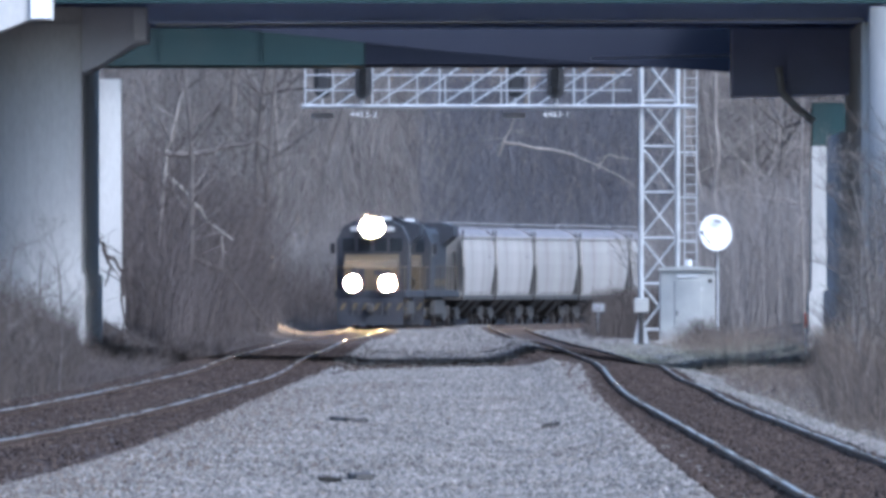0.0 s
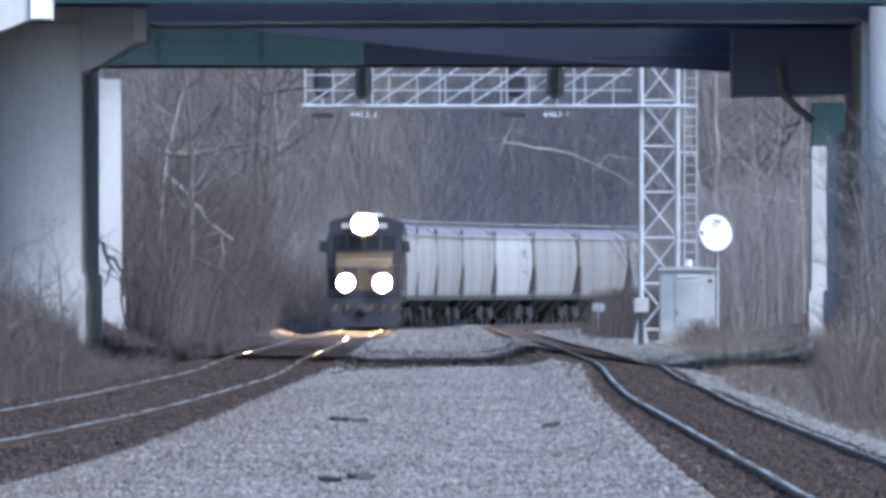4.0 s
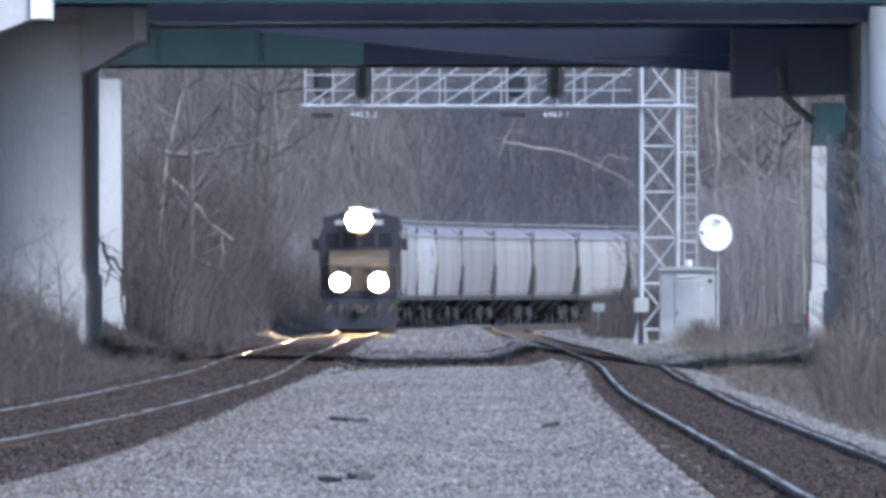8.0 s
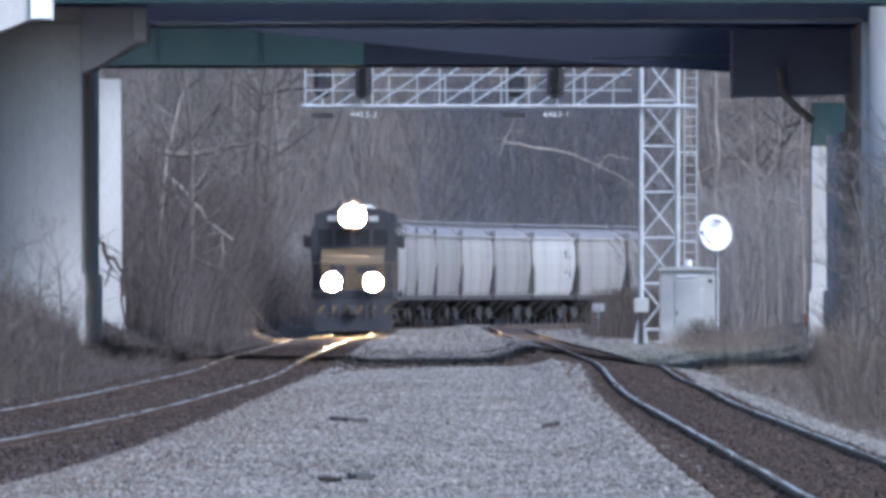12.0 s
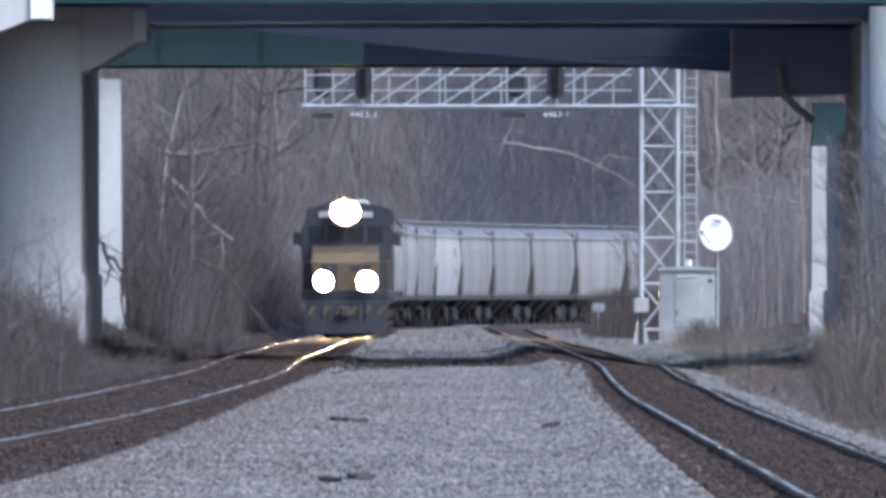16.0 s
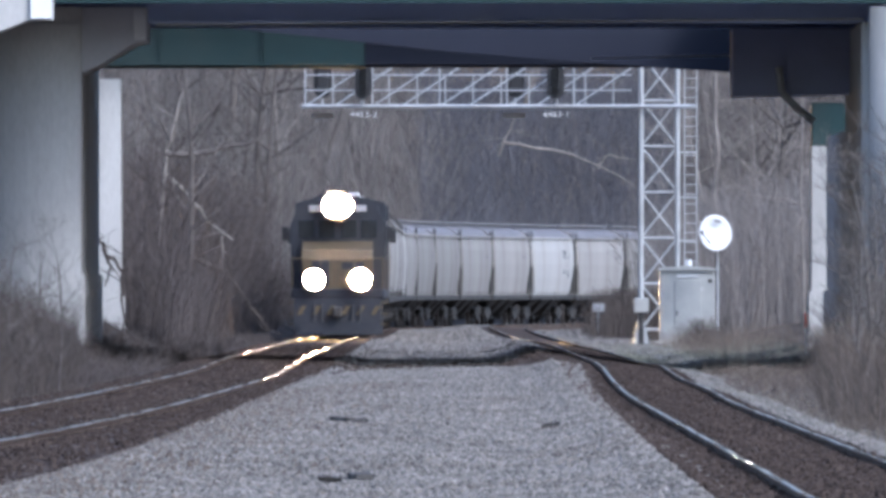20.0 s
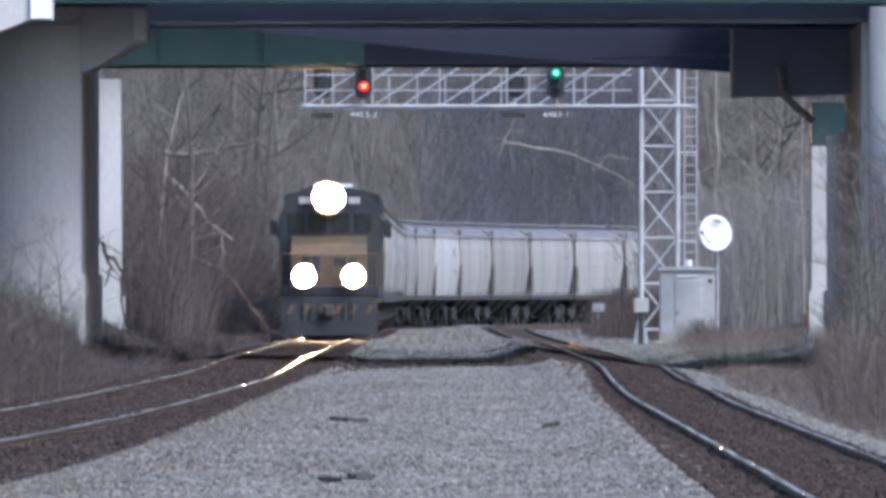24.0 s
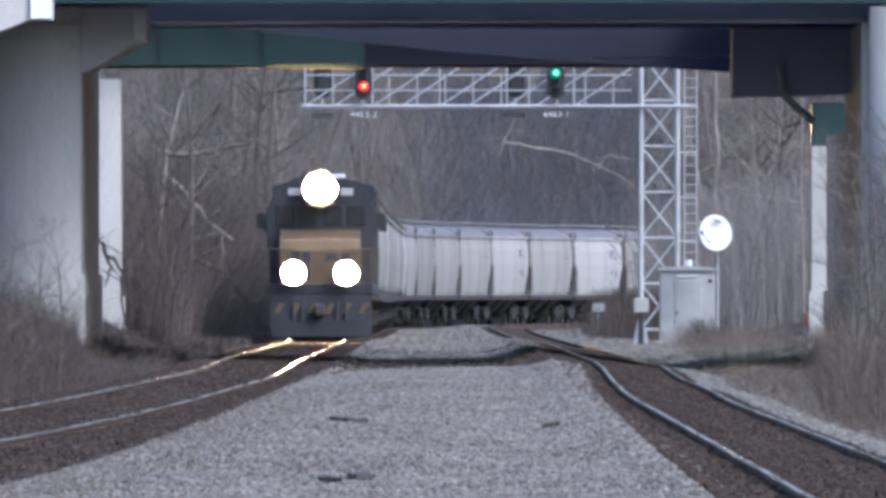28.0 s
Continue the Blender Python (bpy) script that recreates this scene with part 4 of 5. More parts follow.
    # plough
    bm = bmesh.new()
    prism(bm, [(-1.35, 0.1), (1.35, 0.1), (1.2, 0.55), (-1.2, 0.55)], "x", 10.85, 10.95)
    part("plough", bm, "loco_blue", pilot)
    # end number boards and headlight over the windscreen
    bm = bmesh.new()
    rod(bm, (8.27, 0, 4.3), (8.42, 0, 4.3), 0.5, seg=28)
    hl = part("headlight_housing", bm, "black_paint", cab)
    # glowing lenses larger than the lamps, their discs standing in for glare
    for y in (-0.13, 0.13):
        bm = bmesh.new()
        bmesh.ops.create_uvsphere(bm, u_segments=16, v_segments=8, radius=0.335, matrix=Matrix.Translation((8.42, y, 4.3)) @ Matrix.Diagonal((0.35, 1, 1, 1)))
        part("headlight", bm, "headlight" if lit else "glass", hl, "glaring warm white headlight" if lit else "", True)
    # added tube that keeps the headlight's glow off the nose
    bm = bmesh.new()
    rod(bm, (8.40, 0, 4.3), (9.2, 0, 4.3), 0.49, seg=28, cap=False)
    part("headlight_baffle", bm, "black_paint", hl)
    for y in (-0.75, 0.75):
        bm = bmesh.new()
        box(bm, (8.36, y, 4.22), (0.05, 0.36, 0.2), 0.01)
        part("number_board", bm, "loco_grey", cab)
        bm = bmesh.new()
        rod(bm, (10.45, y, 1.9), (10.68, y, 1.9), 0.33, seg=14)
        # added tube that cuts the ditch light's spill to the sides
        rod(bm, (10.66, y, 1.9), (11.2, y, 1.9), 0.34, seg=16, cap=False)
        case = part("ditch_light", bm, "black_paint", pilot)
        # ditch lens enlarged too, so its glow takes in the glare
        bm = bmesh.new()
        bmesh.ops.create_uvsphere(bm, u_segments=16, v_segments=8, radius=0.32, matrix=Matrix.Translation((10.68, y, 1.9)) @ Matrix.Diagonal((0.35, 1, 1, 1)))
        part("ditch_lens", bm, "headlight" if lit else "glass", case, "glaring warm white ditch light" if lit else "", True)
    for end in (-1, 1):
        bogie(loco, end * 6.9, (-1.9, 0.0, 1.9), 0.53, 0.75)
    return loco


# ---- bare winter trees ----
def tube_ring(c, d, r, seg):
    d = Vector(d).normalized()
    u = d.orthogonal().normalized()
    v = d.cross(u)
    return [tuple(Vector(c) + r * (math.cos(2 * math.pi * k / seg) * u + math.sin(2 * math.pi * k / seg) * v)) for k in range(seg)]


def limb(verts, faces, pts, radii, seg):
    base = len(verts)
    for i, p in enumerate(pts):
        d = Vector(pts[min(i + 1, len(pts) - 1)]) - Vector(pts[max(i - 1, 0)])
        verts.extend(tube_ring(p, d, radii[i], seg))
    for i in range(len(pts) - 1):
        for k in range(seg):
            a, b = base + i * seg + k, base + i * seg + (k + 1) % seg
            faces.append((a, b, b + seg, a + seg))


def grow(rng, verts, faces, start, direction, length, r, depth, seg):
    """A crooked tapering limb with side limbs."""
    n = 5
    pts, radii = [Vector(start)], [r]
    d = Vector(direction).normalized()
    for i in range(n):
        d = (d + Vector((rng.uniform(-1, 1), rng.uniform(-1, 1), rng.uniform(-0.5, 0.9))) * 0.16).normalized()
        pts.append(pts[-1] + d * length / n)
        radii.append(max(0.007, r * (1 - 0.8 * (i + 1) / n)))
    limb(verts, faces, pts, radii, seg)
    if depth == 0:
        return
    for k in range(rng.randint(4, 6) if depth > 1 else rng.randint(3, 5)):
        i = rng.randint(1, n - 1) if depth < 3 else rng.randint(2, n - 1)
        p = pts[i].lerp(pts[i + 1], rng.random())
        away = Vector((rng.uniform(-1, 1), rng.uniform(-1, 1), rng.uniform(-0.1, 0.8)))
        grow(rng, verts, faces, p, (d * 0.5 + away).normalized(), length * rng.uniform(0.36, 0.6), max(0.010, radii[i] * 0.55), depth - 1, 3 if depth < 3 else 4)


def build_tree(seed, height, bark, label):
    rng = random.Random(seed)
    root = thing("bare_tree", Matrix.Identity(4), label, "tree", "bare trees of the hillside")
    verts, faces = [], []
    pts, radii = [Vector((0, 0, -0.3))], [height * 0.0115]
    d = Vector((rng.uniform(-0.15, 0.15), rng.uniform(-0.1, 0.1), 1))
    for i in range(8):
        d = (d + Vector((rng.uniform(-1, 1), rng.uniform(-1, 1), 0.5)) * 0.09).normalized()
        pts.append(pts[-1] + d * height / 8)
        radii.append(height * 0.0115 * (1 - 0.85 * (i + 1) / 8))
    limb(verts, faces, pts, radii, 7)
    raw_mesh("trunk", verts, faces, bark, root)
    verts, faces = [], []
    for k in range(11):
        i = rng.randint(2, 7)
        p = pts[i].lerp(pts[min(i + 1, 8)], rng.random())
        a = rng.uniform(0, 6.28)
        grow(rng, verts, faces, p, (math.cos(a), math.sin(a), rng.uniform(0.1, 1.0)), height * rng.uniform(0.2, 0.36), radii[i] * 0.5, 2, 4)
    raw_mesh("crown", verts, faces, bark, root)
    return root


def dead_tree(name, label, limbs, bark, seed):
    """A dead crooked tree: a trunk and limbs, each along a short line of points, with broken side twigs."""
    rng = random.Random(seed)
    root = thing(name, Matrix.Identity(4), label, "dead tree")
    for part_name, points, r, *own_bark in limbs:
        verts, faces = [], []
        pts = [Vector(p) for p in points]
        fine = []
        for a, b in zip(pts, pts[1:]):
            for k in range(4):
                fine.append(a.lerp(b, k / 4) + Vector((rng.uniform(-1, 1), rng.uniform(-1, 1), rng.uniform(-1, 1))) * 0.045)
        fine.append(pts[-1])
        limb(verts, faces, fine, [r * (1 - 0.75 * i / len(fine)) for i in range(len(fine))], 7)
        for k in range(4):
            i = rng.randint(2, len(fine) - 2)
            grow(rng, verts, faces, fine[i], (rng.uniform(-1, 1), rng.uniform(-0.5, 0.5), rng.uniform(-0.8, 0.8)), rng.uniform(0.5, 1.4), r * 0.3, 1, 4)
        raw_mesh(part_name, verts, faces, own_bark[0] if own_bark else bark, root)
    return root


def brush(name, place, count, hgt, material, seed, label, spread=0.35, width=0.012, category="brush", twigs=2):
    """Thin bent stems as one mesh: each a bent blade of three sides."""
    rng = random.Random(seed)
    verts, faces = [], []
    for i in range(count):
        x, y = place(rng)
        z = ground_z(x, y) - 0.05
        h = rng.uniform(*hgt)
        a = rng.uniform(0, 6.28)
        lean = rng.uniform(0, spread) * h
        b = len(verts)
        w = width * rng.uniform(0.6, 1.5) * (0.5 + h * 0.4)
        for u in (0, 0.55, 1.0):
            cx, cy, cz = x + lean * u * u * math.cos(a), y + lean * u * u * math.sin(a), z + h * u
            ww = w * (1 - 0.75 * u)
            for k in range(3):
                t = 2.094 * k + a
                verts.append((cx + ww * math.cos(t), cy + ww * math.sin(t), cz))
        for s in (0, 3):
            for k in range(3):
                faces.append((b + s + k, b + s + (k + 1) % 3, b + s + 3 + (k + 1) % 3, b + s + 3 + k))
        # side twigs
        for j in range(twigs):
            u = rng.uniform(0.2, 0.9)
            cx, cy, cz = x + lean * u * u * math.cos(a), y + lean * u * u * math.sin(a), z + h * u
            ta, tl = rng.uniform(0, 6.28), h * rng.uniform(0.15, 0.4)
            q = len(verts)
            verts += [(cx, cy, cz), (cx + w * 0.6, cy, cz + w * 0.6), (cx + tl * math.cos(ta), cy + tl * math.sin(ta), cz + tl * rng.uniform(0.3, 1))]
            faces.append((q, q + 1, q + 2))
    return tagged(raw_mesh(name, verts, faces, material), label, category, kind="stuff")


def build_woods():
    kinds = [build_tree(11, 15, "bark", "tall bare grey-brown winter tree on the hillside"), build_tree(12, 12, "bark", "bare winter tree with crooked limbs on the hillside"),
             build_tree(13, 17, "bark", "tall slender bare winter tree on the hillside"), build_tree(14, 10, "pale_bark", "pale-barked bare winter tree on the hillside"),
             build_tree(15, 8, "bark", "small bare winter tree on the bank")]
    rng = random.Random(5)
    used = set()
    def put(kind, x, y, s=1.0):
        m = pose(x, y, ground_z(x, y), 0, 0, rng.uniform(0, 360))
        if kind in used:
            ob = copy_thing(kinds[kind], m)
        else:
            used.add(kind)
            ob = kinds[kind]
            ob.matrix_basis = m
        ob.scale = (s, s, s)
    # the hillside behind the curve
    for i in range(130):
        y = rng.uniform(960, 1280)
        x = rng.uniform(-26, 30)
        if off_track(x, y) > 9:
            kind, size = rng.choice((0, 1, 2, 2, 3, 4)), rng.uniform(0.75, 1.2)
            if not (-1.5 < x < 12 and off_track(x, y) < 27):
                put(kind, x, y, size)
    # the bank beside the straight
    for i in range(18):
        y = rng.uniform(590, 950)
        x = rng.uniform(-20, -7.6)
        k, s, clear = rng.choice((0, 1, 2, 4, 4)), rng.uniform(0.6, 1.0), y > 650 or x < -9
        if clear:
            put(k, x, y, s)
        else:
            rng.random()
    # the inner side of the curve, behind the equipment case
    for i in range(46):
        y = rng.uniform(810, 1010)
        x = rng.uniform(11, 22)
        if off_track(x, y) < -11:
            put(rng.choice((0, 1, 2, 3, 4)), x, y, rng.uniform(0.6, 1.0))
    for x, y, k in ((10.3, 840, 3),):
        put(k, x, y, 1.0)
    # woody shrubs in front of the piers
    for i in range(26):
        y = rng.uniform(340, 462)
        put(rng.choice((1, 4)), 0.0182 * y + rng.uniform(0, 1.6), y, rng.uniform(0.18, 0.34))
    for i in range(12):
        y = rng.uniform(370, 466)
        put(rng.choice((1, 4)), -0.0168 * y - rng.uniform(0, 1.8), y, rng.uniform(0.12, 0.22))
    put(4, 9.9, 440, 0.95)
    put(1, 9.75, 452, 0.62)
    put(4, 9.3, 458, 0.5)
    # dead trees that stand out
    dead_tree("dead_tree", "grey-brown dead tree with drooping bare limbs on the bank", [
        ("trunk", [(-8.75, 690, 0.6), (-8.7, 690, 2.97), (-8.52, 690, 5.2), (-8.3, 690, 6.4), (-7.83, 690, 8.0)], 0.10),
        ("limb", [(-8.5, 690, 5.7), (-7.5, 690, 5.64), (-6.6, 690, 5.86), (-5.67, 690, 6.1), (-5.07, 690, 5.76)], 0.10, "bark"),
        ("limb", [(-7.3, 690, 5.65), (-6.6, 690, 5.0), (-6.2, 690, 3.9)], 0.06, "bark"),
        ("limb", [(-8.5, 690, 5.15), (-7.57, 690, 4.17), (-7.05, 690, 3.5), (-6.4, 690, 3.05)], 0.085)], "pale_bark", 41)
    dead_tree("dead_tree", "grey dead trunk lying down the bank", [
        ("trunk", [(-7.6, 680, 2.5), (-6.6, 680, 2.1), (-5.93, 680, 1.24), (-5.3, 680, 0.3), (-5.15, 680, -0.3)], 0.055),
        ("limb", [(-6.7, 680, 2.15), (-6.2, 680, 2.2), (-5.7, 680, 1.75)], 0.04)], "dark_brush", 42)
    dead_tree("dead_tree", "pale fallen trunk on the wooded hillside", [
        ("trunk", [(2.9, 1078, 8.6), (5.9, 1080, 8.1), (7.6, 1080, 7.4), (9.2, 1080, 6.5)], 0.075),
        ("limb", [(7.4, 1080, 7.5), (7.9, 1080, 8.0), (8.9, 1080, 7.8)], 0.06),
        ("limb", [(2.6, 1079, 7.9), (3.4, 1079, 9.7)], 0.07)], "pale_bark", 43)
    dead_tree("sapling", "slim pale sapling beside the bridge pier", [
        ("trunk", [(9.65, 600, -0.2), (9.55, 600, 2.5), (9.5, 600, 4.6), (9.62, 600, 7.2)], 0.055),
        ("limb", [(9.5, 600, 3.8), (8.8, 600, 4.0), (7.96, 600, 4.05)], 0.03),
        ("limb", [(9.52, 600, 2.5), (9.1, 600, 2.2), (8.7, 600, 1.9)], 0.03)], "pale_bark", 44)
    dead_tree("tree_trunk", "pale slender trunk among the brush", [
        ("trunk", [(9.65, 800, -0.2), (9.6, 800, 3.5), (9.7, 800, 6.6), (9.62, 800, 9.8)], 0.15)], "pale_bark", 45)
    dead_tree("dead_tree", "pale splintered snag high on the hillside", [
        ("trunk", [(3.9, 1090, 10.3), (4.2, 1090, 11.2), (4.75, 1090, 12.4)], 0.13),
        ("limb", [(4.2, 1090, 11.2), (4.3, 1090, 12.0), (4.25, 1090, 12.6)], 0.06)], "pale_bark", 47)
    dead_tree("fallen_branch", "dark twisted branch hanging before the pale pier", [
        ("trunk", [(-8.25, 541, 2.75), (-8.1, 541, 2.45), (-7.85, 541, 2.25), (-7.7, 541, 1.95), (-7.66, 541, 1.1), (-7.6, 541, -0.2)], 0.06),
        ("limb", [(-8.1, 541, 2.45), (-7.95, 541, 2.05), (-8.1, 541, 1.6)], 0.045)], "dark_brush", 48)
    # undergrowth
    def hill(r):
        while True:
            x, y = r.uniform(-24, 28), r.uniform(965, 1230)
            if off_track(x, y) > 5.5 and not (0.5 < x + 2 * noise.noise((x * 0.2, y * 0.03, 0)) < 11 and 11 < off_track(x, y) < 25 and r.random() < 0.8):
                return x, y
    def haze_patch(r):
        while True:
            x, y = r.uniform(-1, 12), r.uniform(965, 1230)
            if 10 < off_track(x, y) + 3 * noise.noise((x * 0.3, y * 0.02, 5)) < 26:
                return x, y
    brush("undergrowth", haze_patch, 6500, (0.8, 3.4), "haze_brush", 30, "dark dense undergrowth with distance haze put into its bluish tone", 0.9, 0.016, twigs=5)
    brush("undergrowth", hill, 26000, (0.8, 3.8), "twig", 21, "dense grey-brown bare undergrowth on the hillside", 0.9, 0.014, twigs=5)
    def bank(r):
        y = r.uniform(560, 1090)
        d = 3.4 + abs(r.gauss(0, 3.2)) + 1.2 * r.random() * smooth(900, 960, y)
        if y <= CURVE_Y:
            return left_x(y) - d, y
        return CURVE_R - 3.2 - math.sqrt((CURVE_R + d) ** 2 - (y - CURVE_Y) ** 2), y
    brush("undergrowth", bank, 13500, (0.2, 2.6), "deep_brush", 22, "bare grey-brown brush on the bank beside the track", 0.8, 0.010, twigs=4)
    def slope(r):
        y = r.uniform(640, 1000)
        return left_x(min(y, 950)) - 4.2 - abs(r.gauss(0, 3.0)), y
    brush("undergrowth", slope, 3000, (1.2, 5.6), "deep_brush", 46, "taller dark bare saplings on the bank", 0.8, 0.010, twigs=5)
    def near_left(r):
        y = r.uniform(290, 468)
        return min(-0.0161 * y, left_x(y) - 2.3) - abs(r.gauss(0, 1.3)), y
    brush("brush", near_left, 8000, (0.2, 1.1), "dark_brush", 23, "dark dry brush on the bank beside the track", 1.0, 0.006)
    def near_right(r):
        y = r.uniform(300, 468)
        return max(0.0168 * y, 5.6) + abs(r.gauss(0.5, 0.8)), y
    brush("brush", near_right, 7500, (0.15, 1.15), "dark_brush", 24, "dark tangled brush before the bridge pier", 0.8, 0.006)
    brush("brush", near_right, 1500, (0.3, 1.4), "straw", 34, "pale dry stems before the bridge pier", 0.9, 0.006)
    def inner(r):
        while True:
            x, y = r.uniform(8.3, 20), r.uniform(700, 1010)
            if off_track(x, y) < -11.5:
                return x, y
    brush("undergrowth", inner, 15000, (1.0, 5.0), "twig", 25, "tall bare saplings and brush inside the curve", 0.45, 0.010, twigs=4)
    def clump(r):
        return r.gauss(7.0, 0.75), r.uniform(770, 880)
    brush("bush", clump, 3200, (0.3, 1.9), "dark_brush", 27, "dark bare bush beside the track near the gantry", 0.4, 0.012, "bush")
    def litter(r):
        y = r.uniform(380, 720)
        return left_x(y) - 1.9 - abs(r.gauss(0, 2.6)), y
    brush("dead_grass", litter, 14000, (0.08, 0.4), "deep_brush", 28, "low dead grass and twigs on the bank", 1.2, 0.012, "grass")
    def verge(r):
        y = r.uniform(230, 480)
        return 5.3 + abs(r.gauss(0, 1.4)), y
    brush("dead_grass", verge, 7000, (0.05, 0.3), "straw", 29, "low dead grass and weeds beside the track", 1.2, 0.009, "grass")
    def under(r):
        y = r.uniform(470, 690)
        return r.uniform(4.6, 9.0), y
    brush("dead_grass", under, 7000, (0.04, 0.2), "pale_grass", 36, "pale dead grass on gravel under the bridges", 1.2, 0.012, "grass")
    def tufts(r):
        y = r.uniform(455, 930)
        return r.uniform(left_x(y) + 1.5, 1.6), y
    brush("dead_grass", tufts, 3000, (0.03, 0.14), "twig", 37, "sparse dead grass tufts between the tracks", 1.2, 0.012, "grass")
    def strip(r):
        y = r.uniform(260, 700)
        return right_x(y) + 1.15 + abs(r.gauss(0, 0.4)) + 1.2 * smooth(560, 640, y) * r.random(), y
    brush("dead_grass", strip, 6500, (0.03, 0.13), "pale_grass", 40, "pale frost-bitten grass along the ballast shoulder", 1.2, 0.012, "grass")
    def leafy(r):
        while True:
            x, y = r.gauss(6.0, 2.6), r.uniform(1000, 1180)
            if 26 < off_track(x, y) < 46:
                return x, y
    brush("undergrowth", leafy, 1300, (0.6, 2.6), "dry_leaf", 39, "tan dead-leaved shrubs high on the hillside", 0.9, 0.03)
    def case_weeds(r):
        return 7.75 + r.gauss(0, 0.3), r.uniform(672, 687)
    brush("weeds", case_weeds, 420, (0.2, 0.95), "dark_brush", 49, "dark dead weeds against the equipment case", 0.5, 0.010, "weeds", twigs=4)
    def weeds(r):
        return r.uniform(6.2, 9.2), r.uniform(560, 688)
    brush("weeds", weeds, 1800, (0.15, 0.7), "straw", 26, "low dry weeds in gravel beside the equipment case", 0.4, 0.006, "weeds")


# ---- everything that moves ----
SPEED, FRONT_START = 11.46, 964.0


def on_line(front, rear):
    """The pose of a vehicle whose bogies stand at these two distances along the left track."""
    ax, ay, _ = left_track(front)
    bx, by, _ = left_track(rear)
    z = (left_z(ay) + left_z(by)) / 2
    return pose((ax + bx) / 2, (ay + by) / 2, z + 0.003, 0, 0, math.degrees(math.atan2(ay - by, ax - bx)))


TRAIN, LENSES = [], []


def motions():
    times = np.arange(0, 28.01, 1.0)
    for ob, middle, half in TRAIN:
        walk(ob, [(float(t), on_line(FRONT_START - SPEED * t + middle - half, FRONT_START - SPEED * t + middle + half)) for t in times])
    # signal lenses come forward in their heads as the train enters the section
    for lens, (x, y, z) in LENSES:
        back, out = pose(x, y + 0.09, z), pose(x, y - 0.045, z)
        walk(lens, [(0.0, back), (22.3, back), (22.5, out), (28.0, out)])


def build_train():
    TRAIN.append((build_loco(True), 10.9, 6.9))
    TRAIN.append((build_loco(False), 10.9 + 22.6, 6.9))
    first = 45.06 + HOPPER_PITCH / 2
    grey = build_hopper("hopper_grey", [(-4.6, 3.0, 1.4, 0.3)])
    white = build_hopper("hopper_white", [(-3.6, 2.9, 0.9, 1.1), (-5.0, 2.7, 0.5, 1.0)])
    whites = (4, 11, 17, 22, 24)
    for i in range(31):
        src = white if i in whites else grey
        if i == 0:
            ob = grey
        elif i == whites[0]:
            ob = white
        else:
            ob = copy_thing(src, Matrix.Identity(4))
        TRAIN.append((ob, first + i * HOPPER_PITCH, 5.35))


def build_scraps():
    """Broken bits of old tie timber lying on the ballast."""
    rng = random.Random(77)
    for x, y, w, turn in ((-0.72, 196, 0.17, 10), (-0.98, 193, 0.08, -20), (-1.02, 271, 0.13, 5), (1.22, 262, 0.12, -8), (-1.2, 274, 0.08, 30)):
        bm = bmesh.new()
        box(bm, (0, 0, 0.02), (w, 0.3, 0.05), 0.012)
        box(bm, (w * 0.4, 0.2, 0.025), (w * 0.5, 0.25, 0.04), 0.012, 0.4)
        for v in bm.verts:
            v.co += Vector((rng.uniform(-1, 1), rng.uniform(-1, 1), rng.uniform(-0.6, 0.8))) * 0.022
        ob = link_mesh("timber_scrap", bm, "underframe")
        ob.matrix_basis = pose(x, y, ground_z(x, y) + 0.03, 0, 0, turn)
        tagged(ob, "dark broken scrap of old tie timber lying on ballast", "timber scrap", "scraps on the ballast")


# ---- put it together ----
build_ground()
build_track(left_track, 120, 1330, "rusty railway track curving away under the bridges", left_z, left_cant)
build_track(right_track, 120, 1330, "straight rusty railway track in brown fouled ballast", right_z, right_cant)
build_bridges()
LENSES += [q for q in build_gantry() if q[0]]
build_trackside()
build_train()
build_woods()
build_scraps()


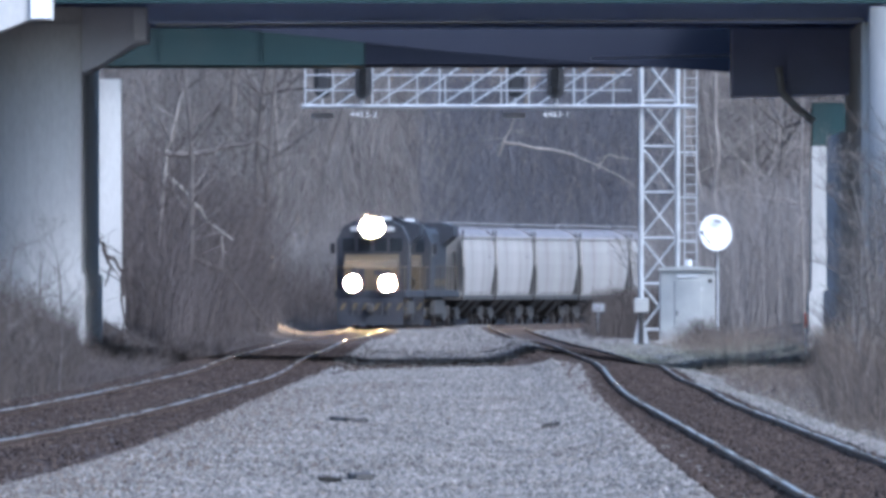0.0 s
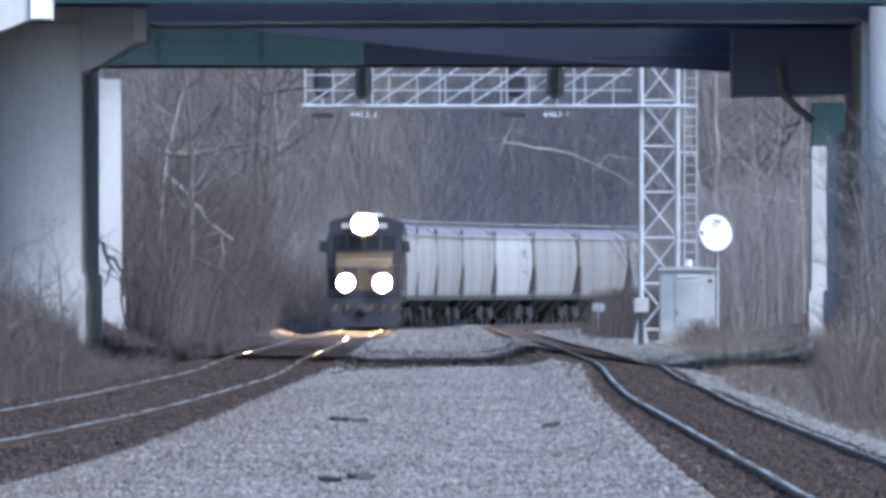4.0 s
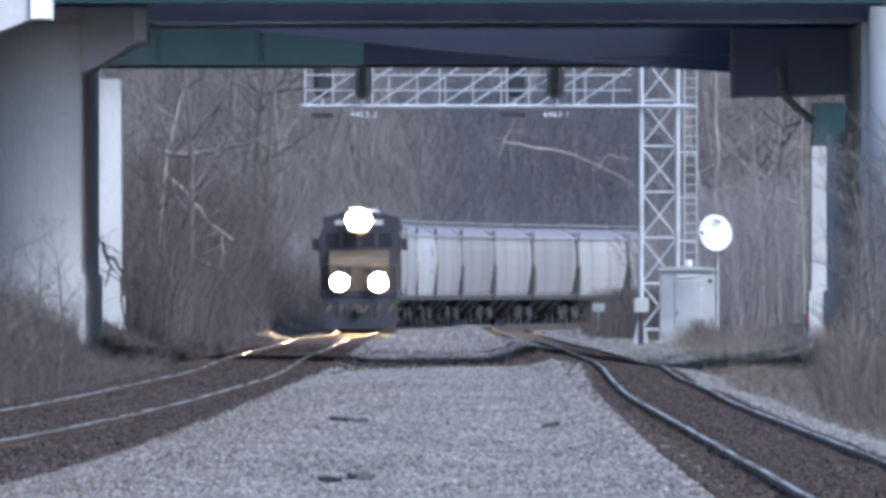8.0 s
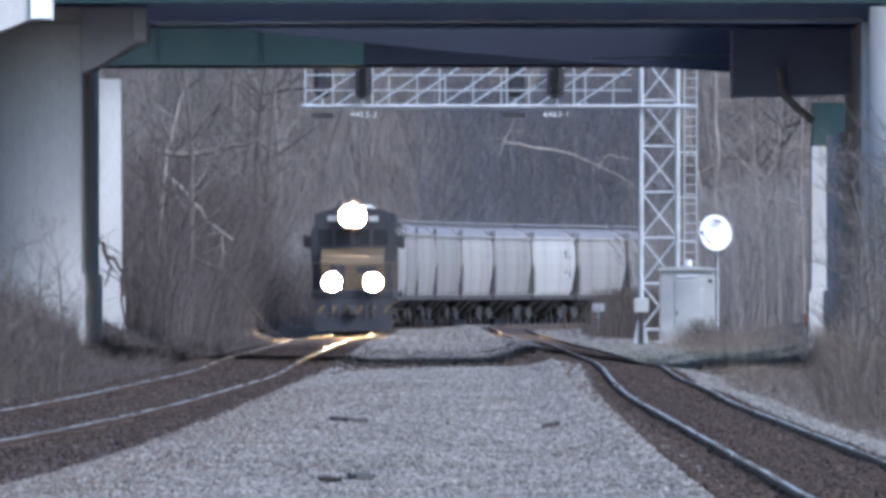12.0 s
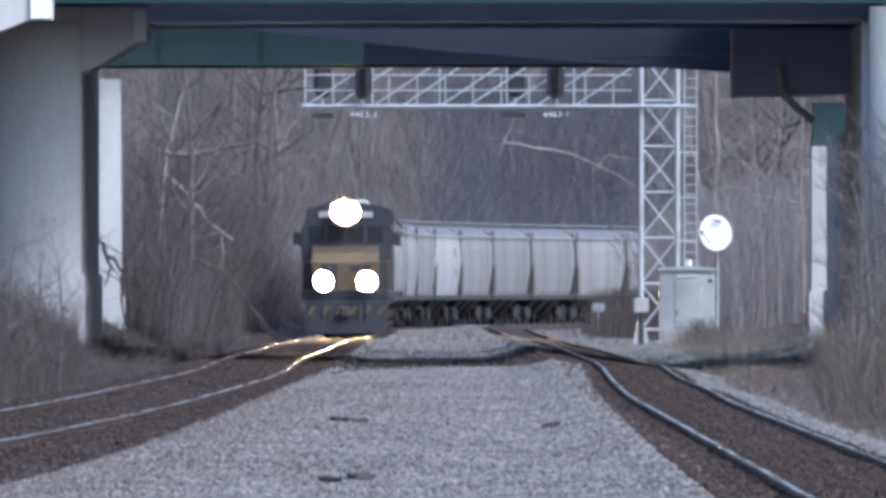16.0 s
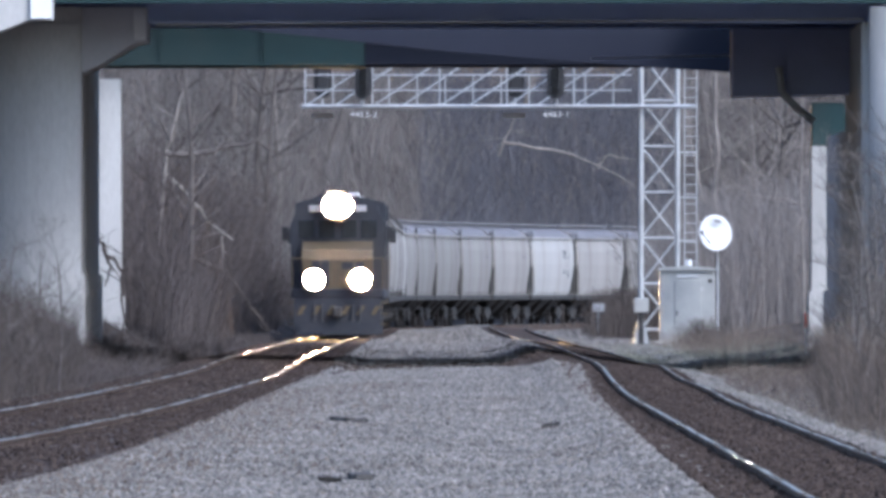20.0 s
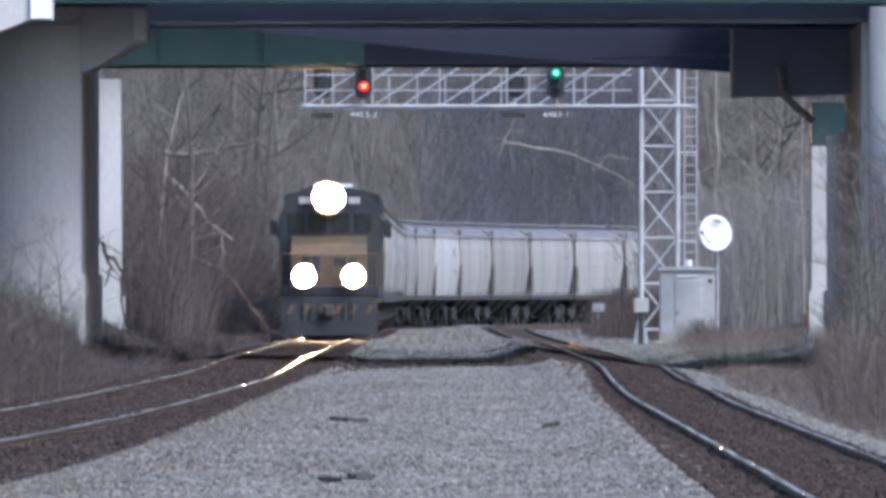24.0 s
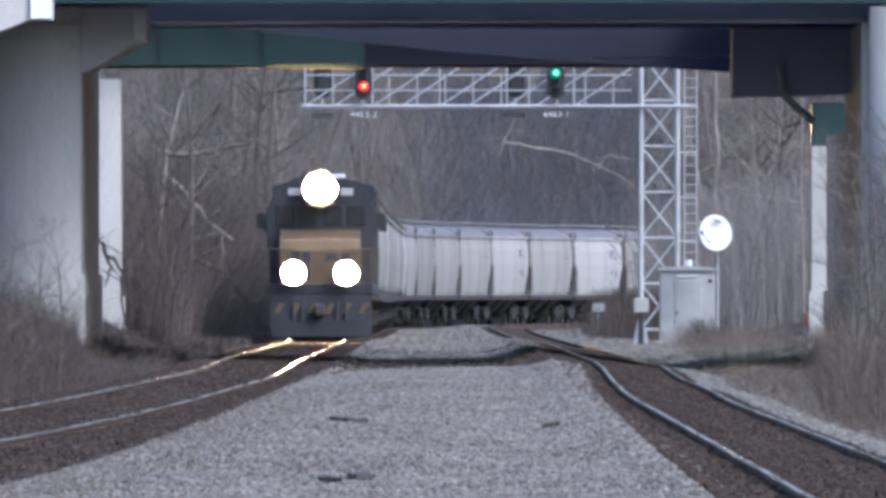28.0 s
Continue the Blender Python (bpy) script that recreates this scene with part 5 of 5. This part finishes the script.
def median(rng):
    while True:
        y = 150 + 300 * rng.random() ** 1.4
        x = rng.uniform(left_x(y) + bed_edge(y), 1.9 + 0.5 * smooth(160, 400, y))
        if y < crest(x) + rng.normal(0, 4):
            return x, y


def dusty_edge(rng):
    y = 150 + 230 * rng.random() ** 1.5
    return left_x(y) + bed_edge(y) + abs(rng.normal(0, 1.1)), y


def shade_strip(rng):
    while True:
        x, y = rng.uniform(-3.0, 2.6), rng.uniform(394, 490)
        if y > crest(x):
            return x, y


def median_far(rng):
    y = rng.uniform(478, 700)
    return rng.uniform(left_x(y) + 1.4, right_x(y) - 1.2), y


def line_side(rng):
    while True:
        y = rng.uniform(600, 950)
        x = rng.uniform(left_x(y) + 1.4, 7.0)
        if abs(x - right_x(y)) > 1.25:
            return x, y


def shoulder(rng):
    y = 190 + 330 * rng.random() ** 1.3
    return 4.6 + abs(rng.normal(0, 0.45)), y


scatter_stones("ballast_stones", 78000, median, (0.015, 0.038), "stone", 31, "loose grey crushed-stone ballast between the tracks")
scatter_stones("dusty_stones", 16000, dusty_edge, (0.015, 0.038), "dusty_stone", 42, "brown dusty ballast along the edge of the track bed")
# dark stones laid over the shadow band that is painted before the bridge
scatter_stones("mud_stones", 1500, shade_strip, (0.015, 0.045), "fouled_stone", 39, "dark gravel painting in the bridge's shadow")
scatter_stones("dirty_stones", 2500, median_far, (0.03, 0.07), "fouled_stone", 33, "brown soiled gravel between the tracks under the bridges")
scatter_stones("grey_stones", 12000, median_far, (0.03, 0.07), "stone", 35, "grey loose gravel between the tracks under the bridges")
scatter_stones("line_stones", 9000, line_side, (0.03, 0.08), "stone", 38, "grey loose gravel beside the far tracks")


def in_bed(rng):
    y = 150 + 470 * rng.random() ** 1.6
    if rng.random() < 0.5:
        return left_x(y) + rng.uniform(-1.5, bed_edge(y) + 0.1), y
    return right_x(y) + rng.uniform(-1.5, 1.1), y


scatter_stones("bed_stones", 48000, in_bed, (0.015, 0.04), "fouled_stone", 34, "oil-brown fouled ballast between the rails")
scatter_stones("shoulder_stones", 12000, shoulder, (0.02, 0.05), "stone", 32, "loose pale gravel on the shoulder of the track")
motions()
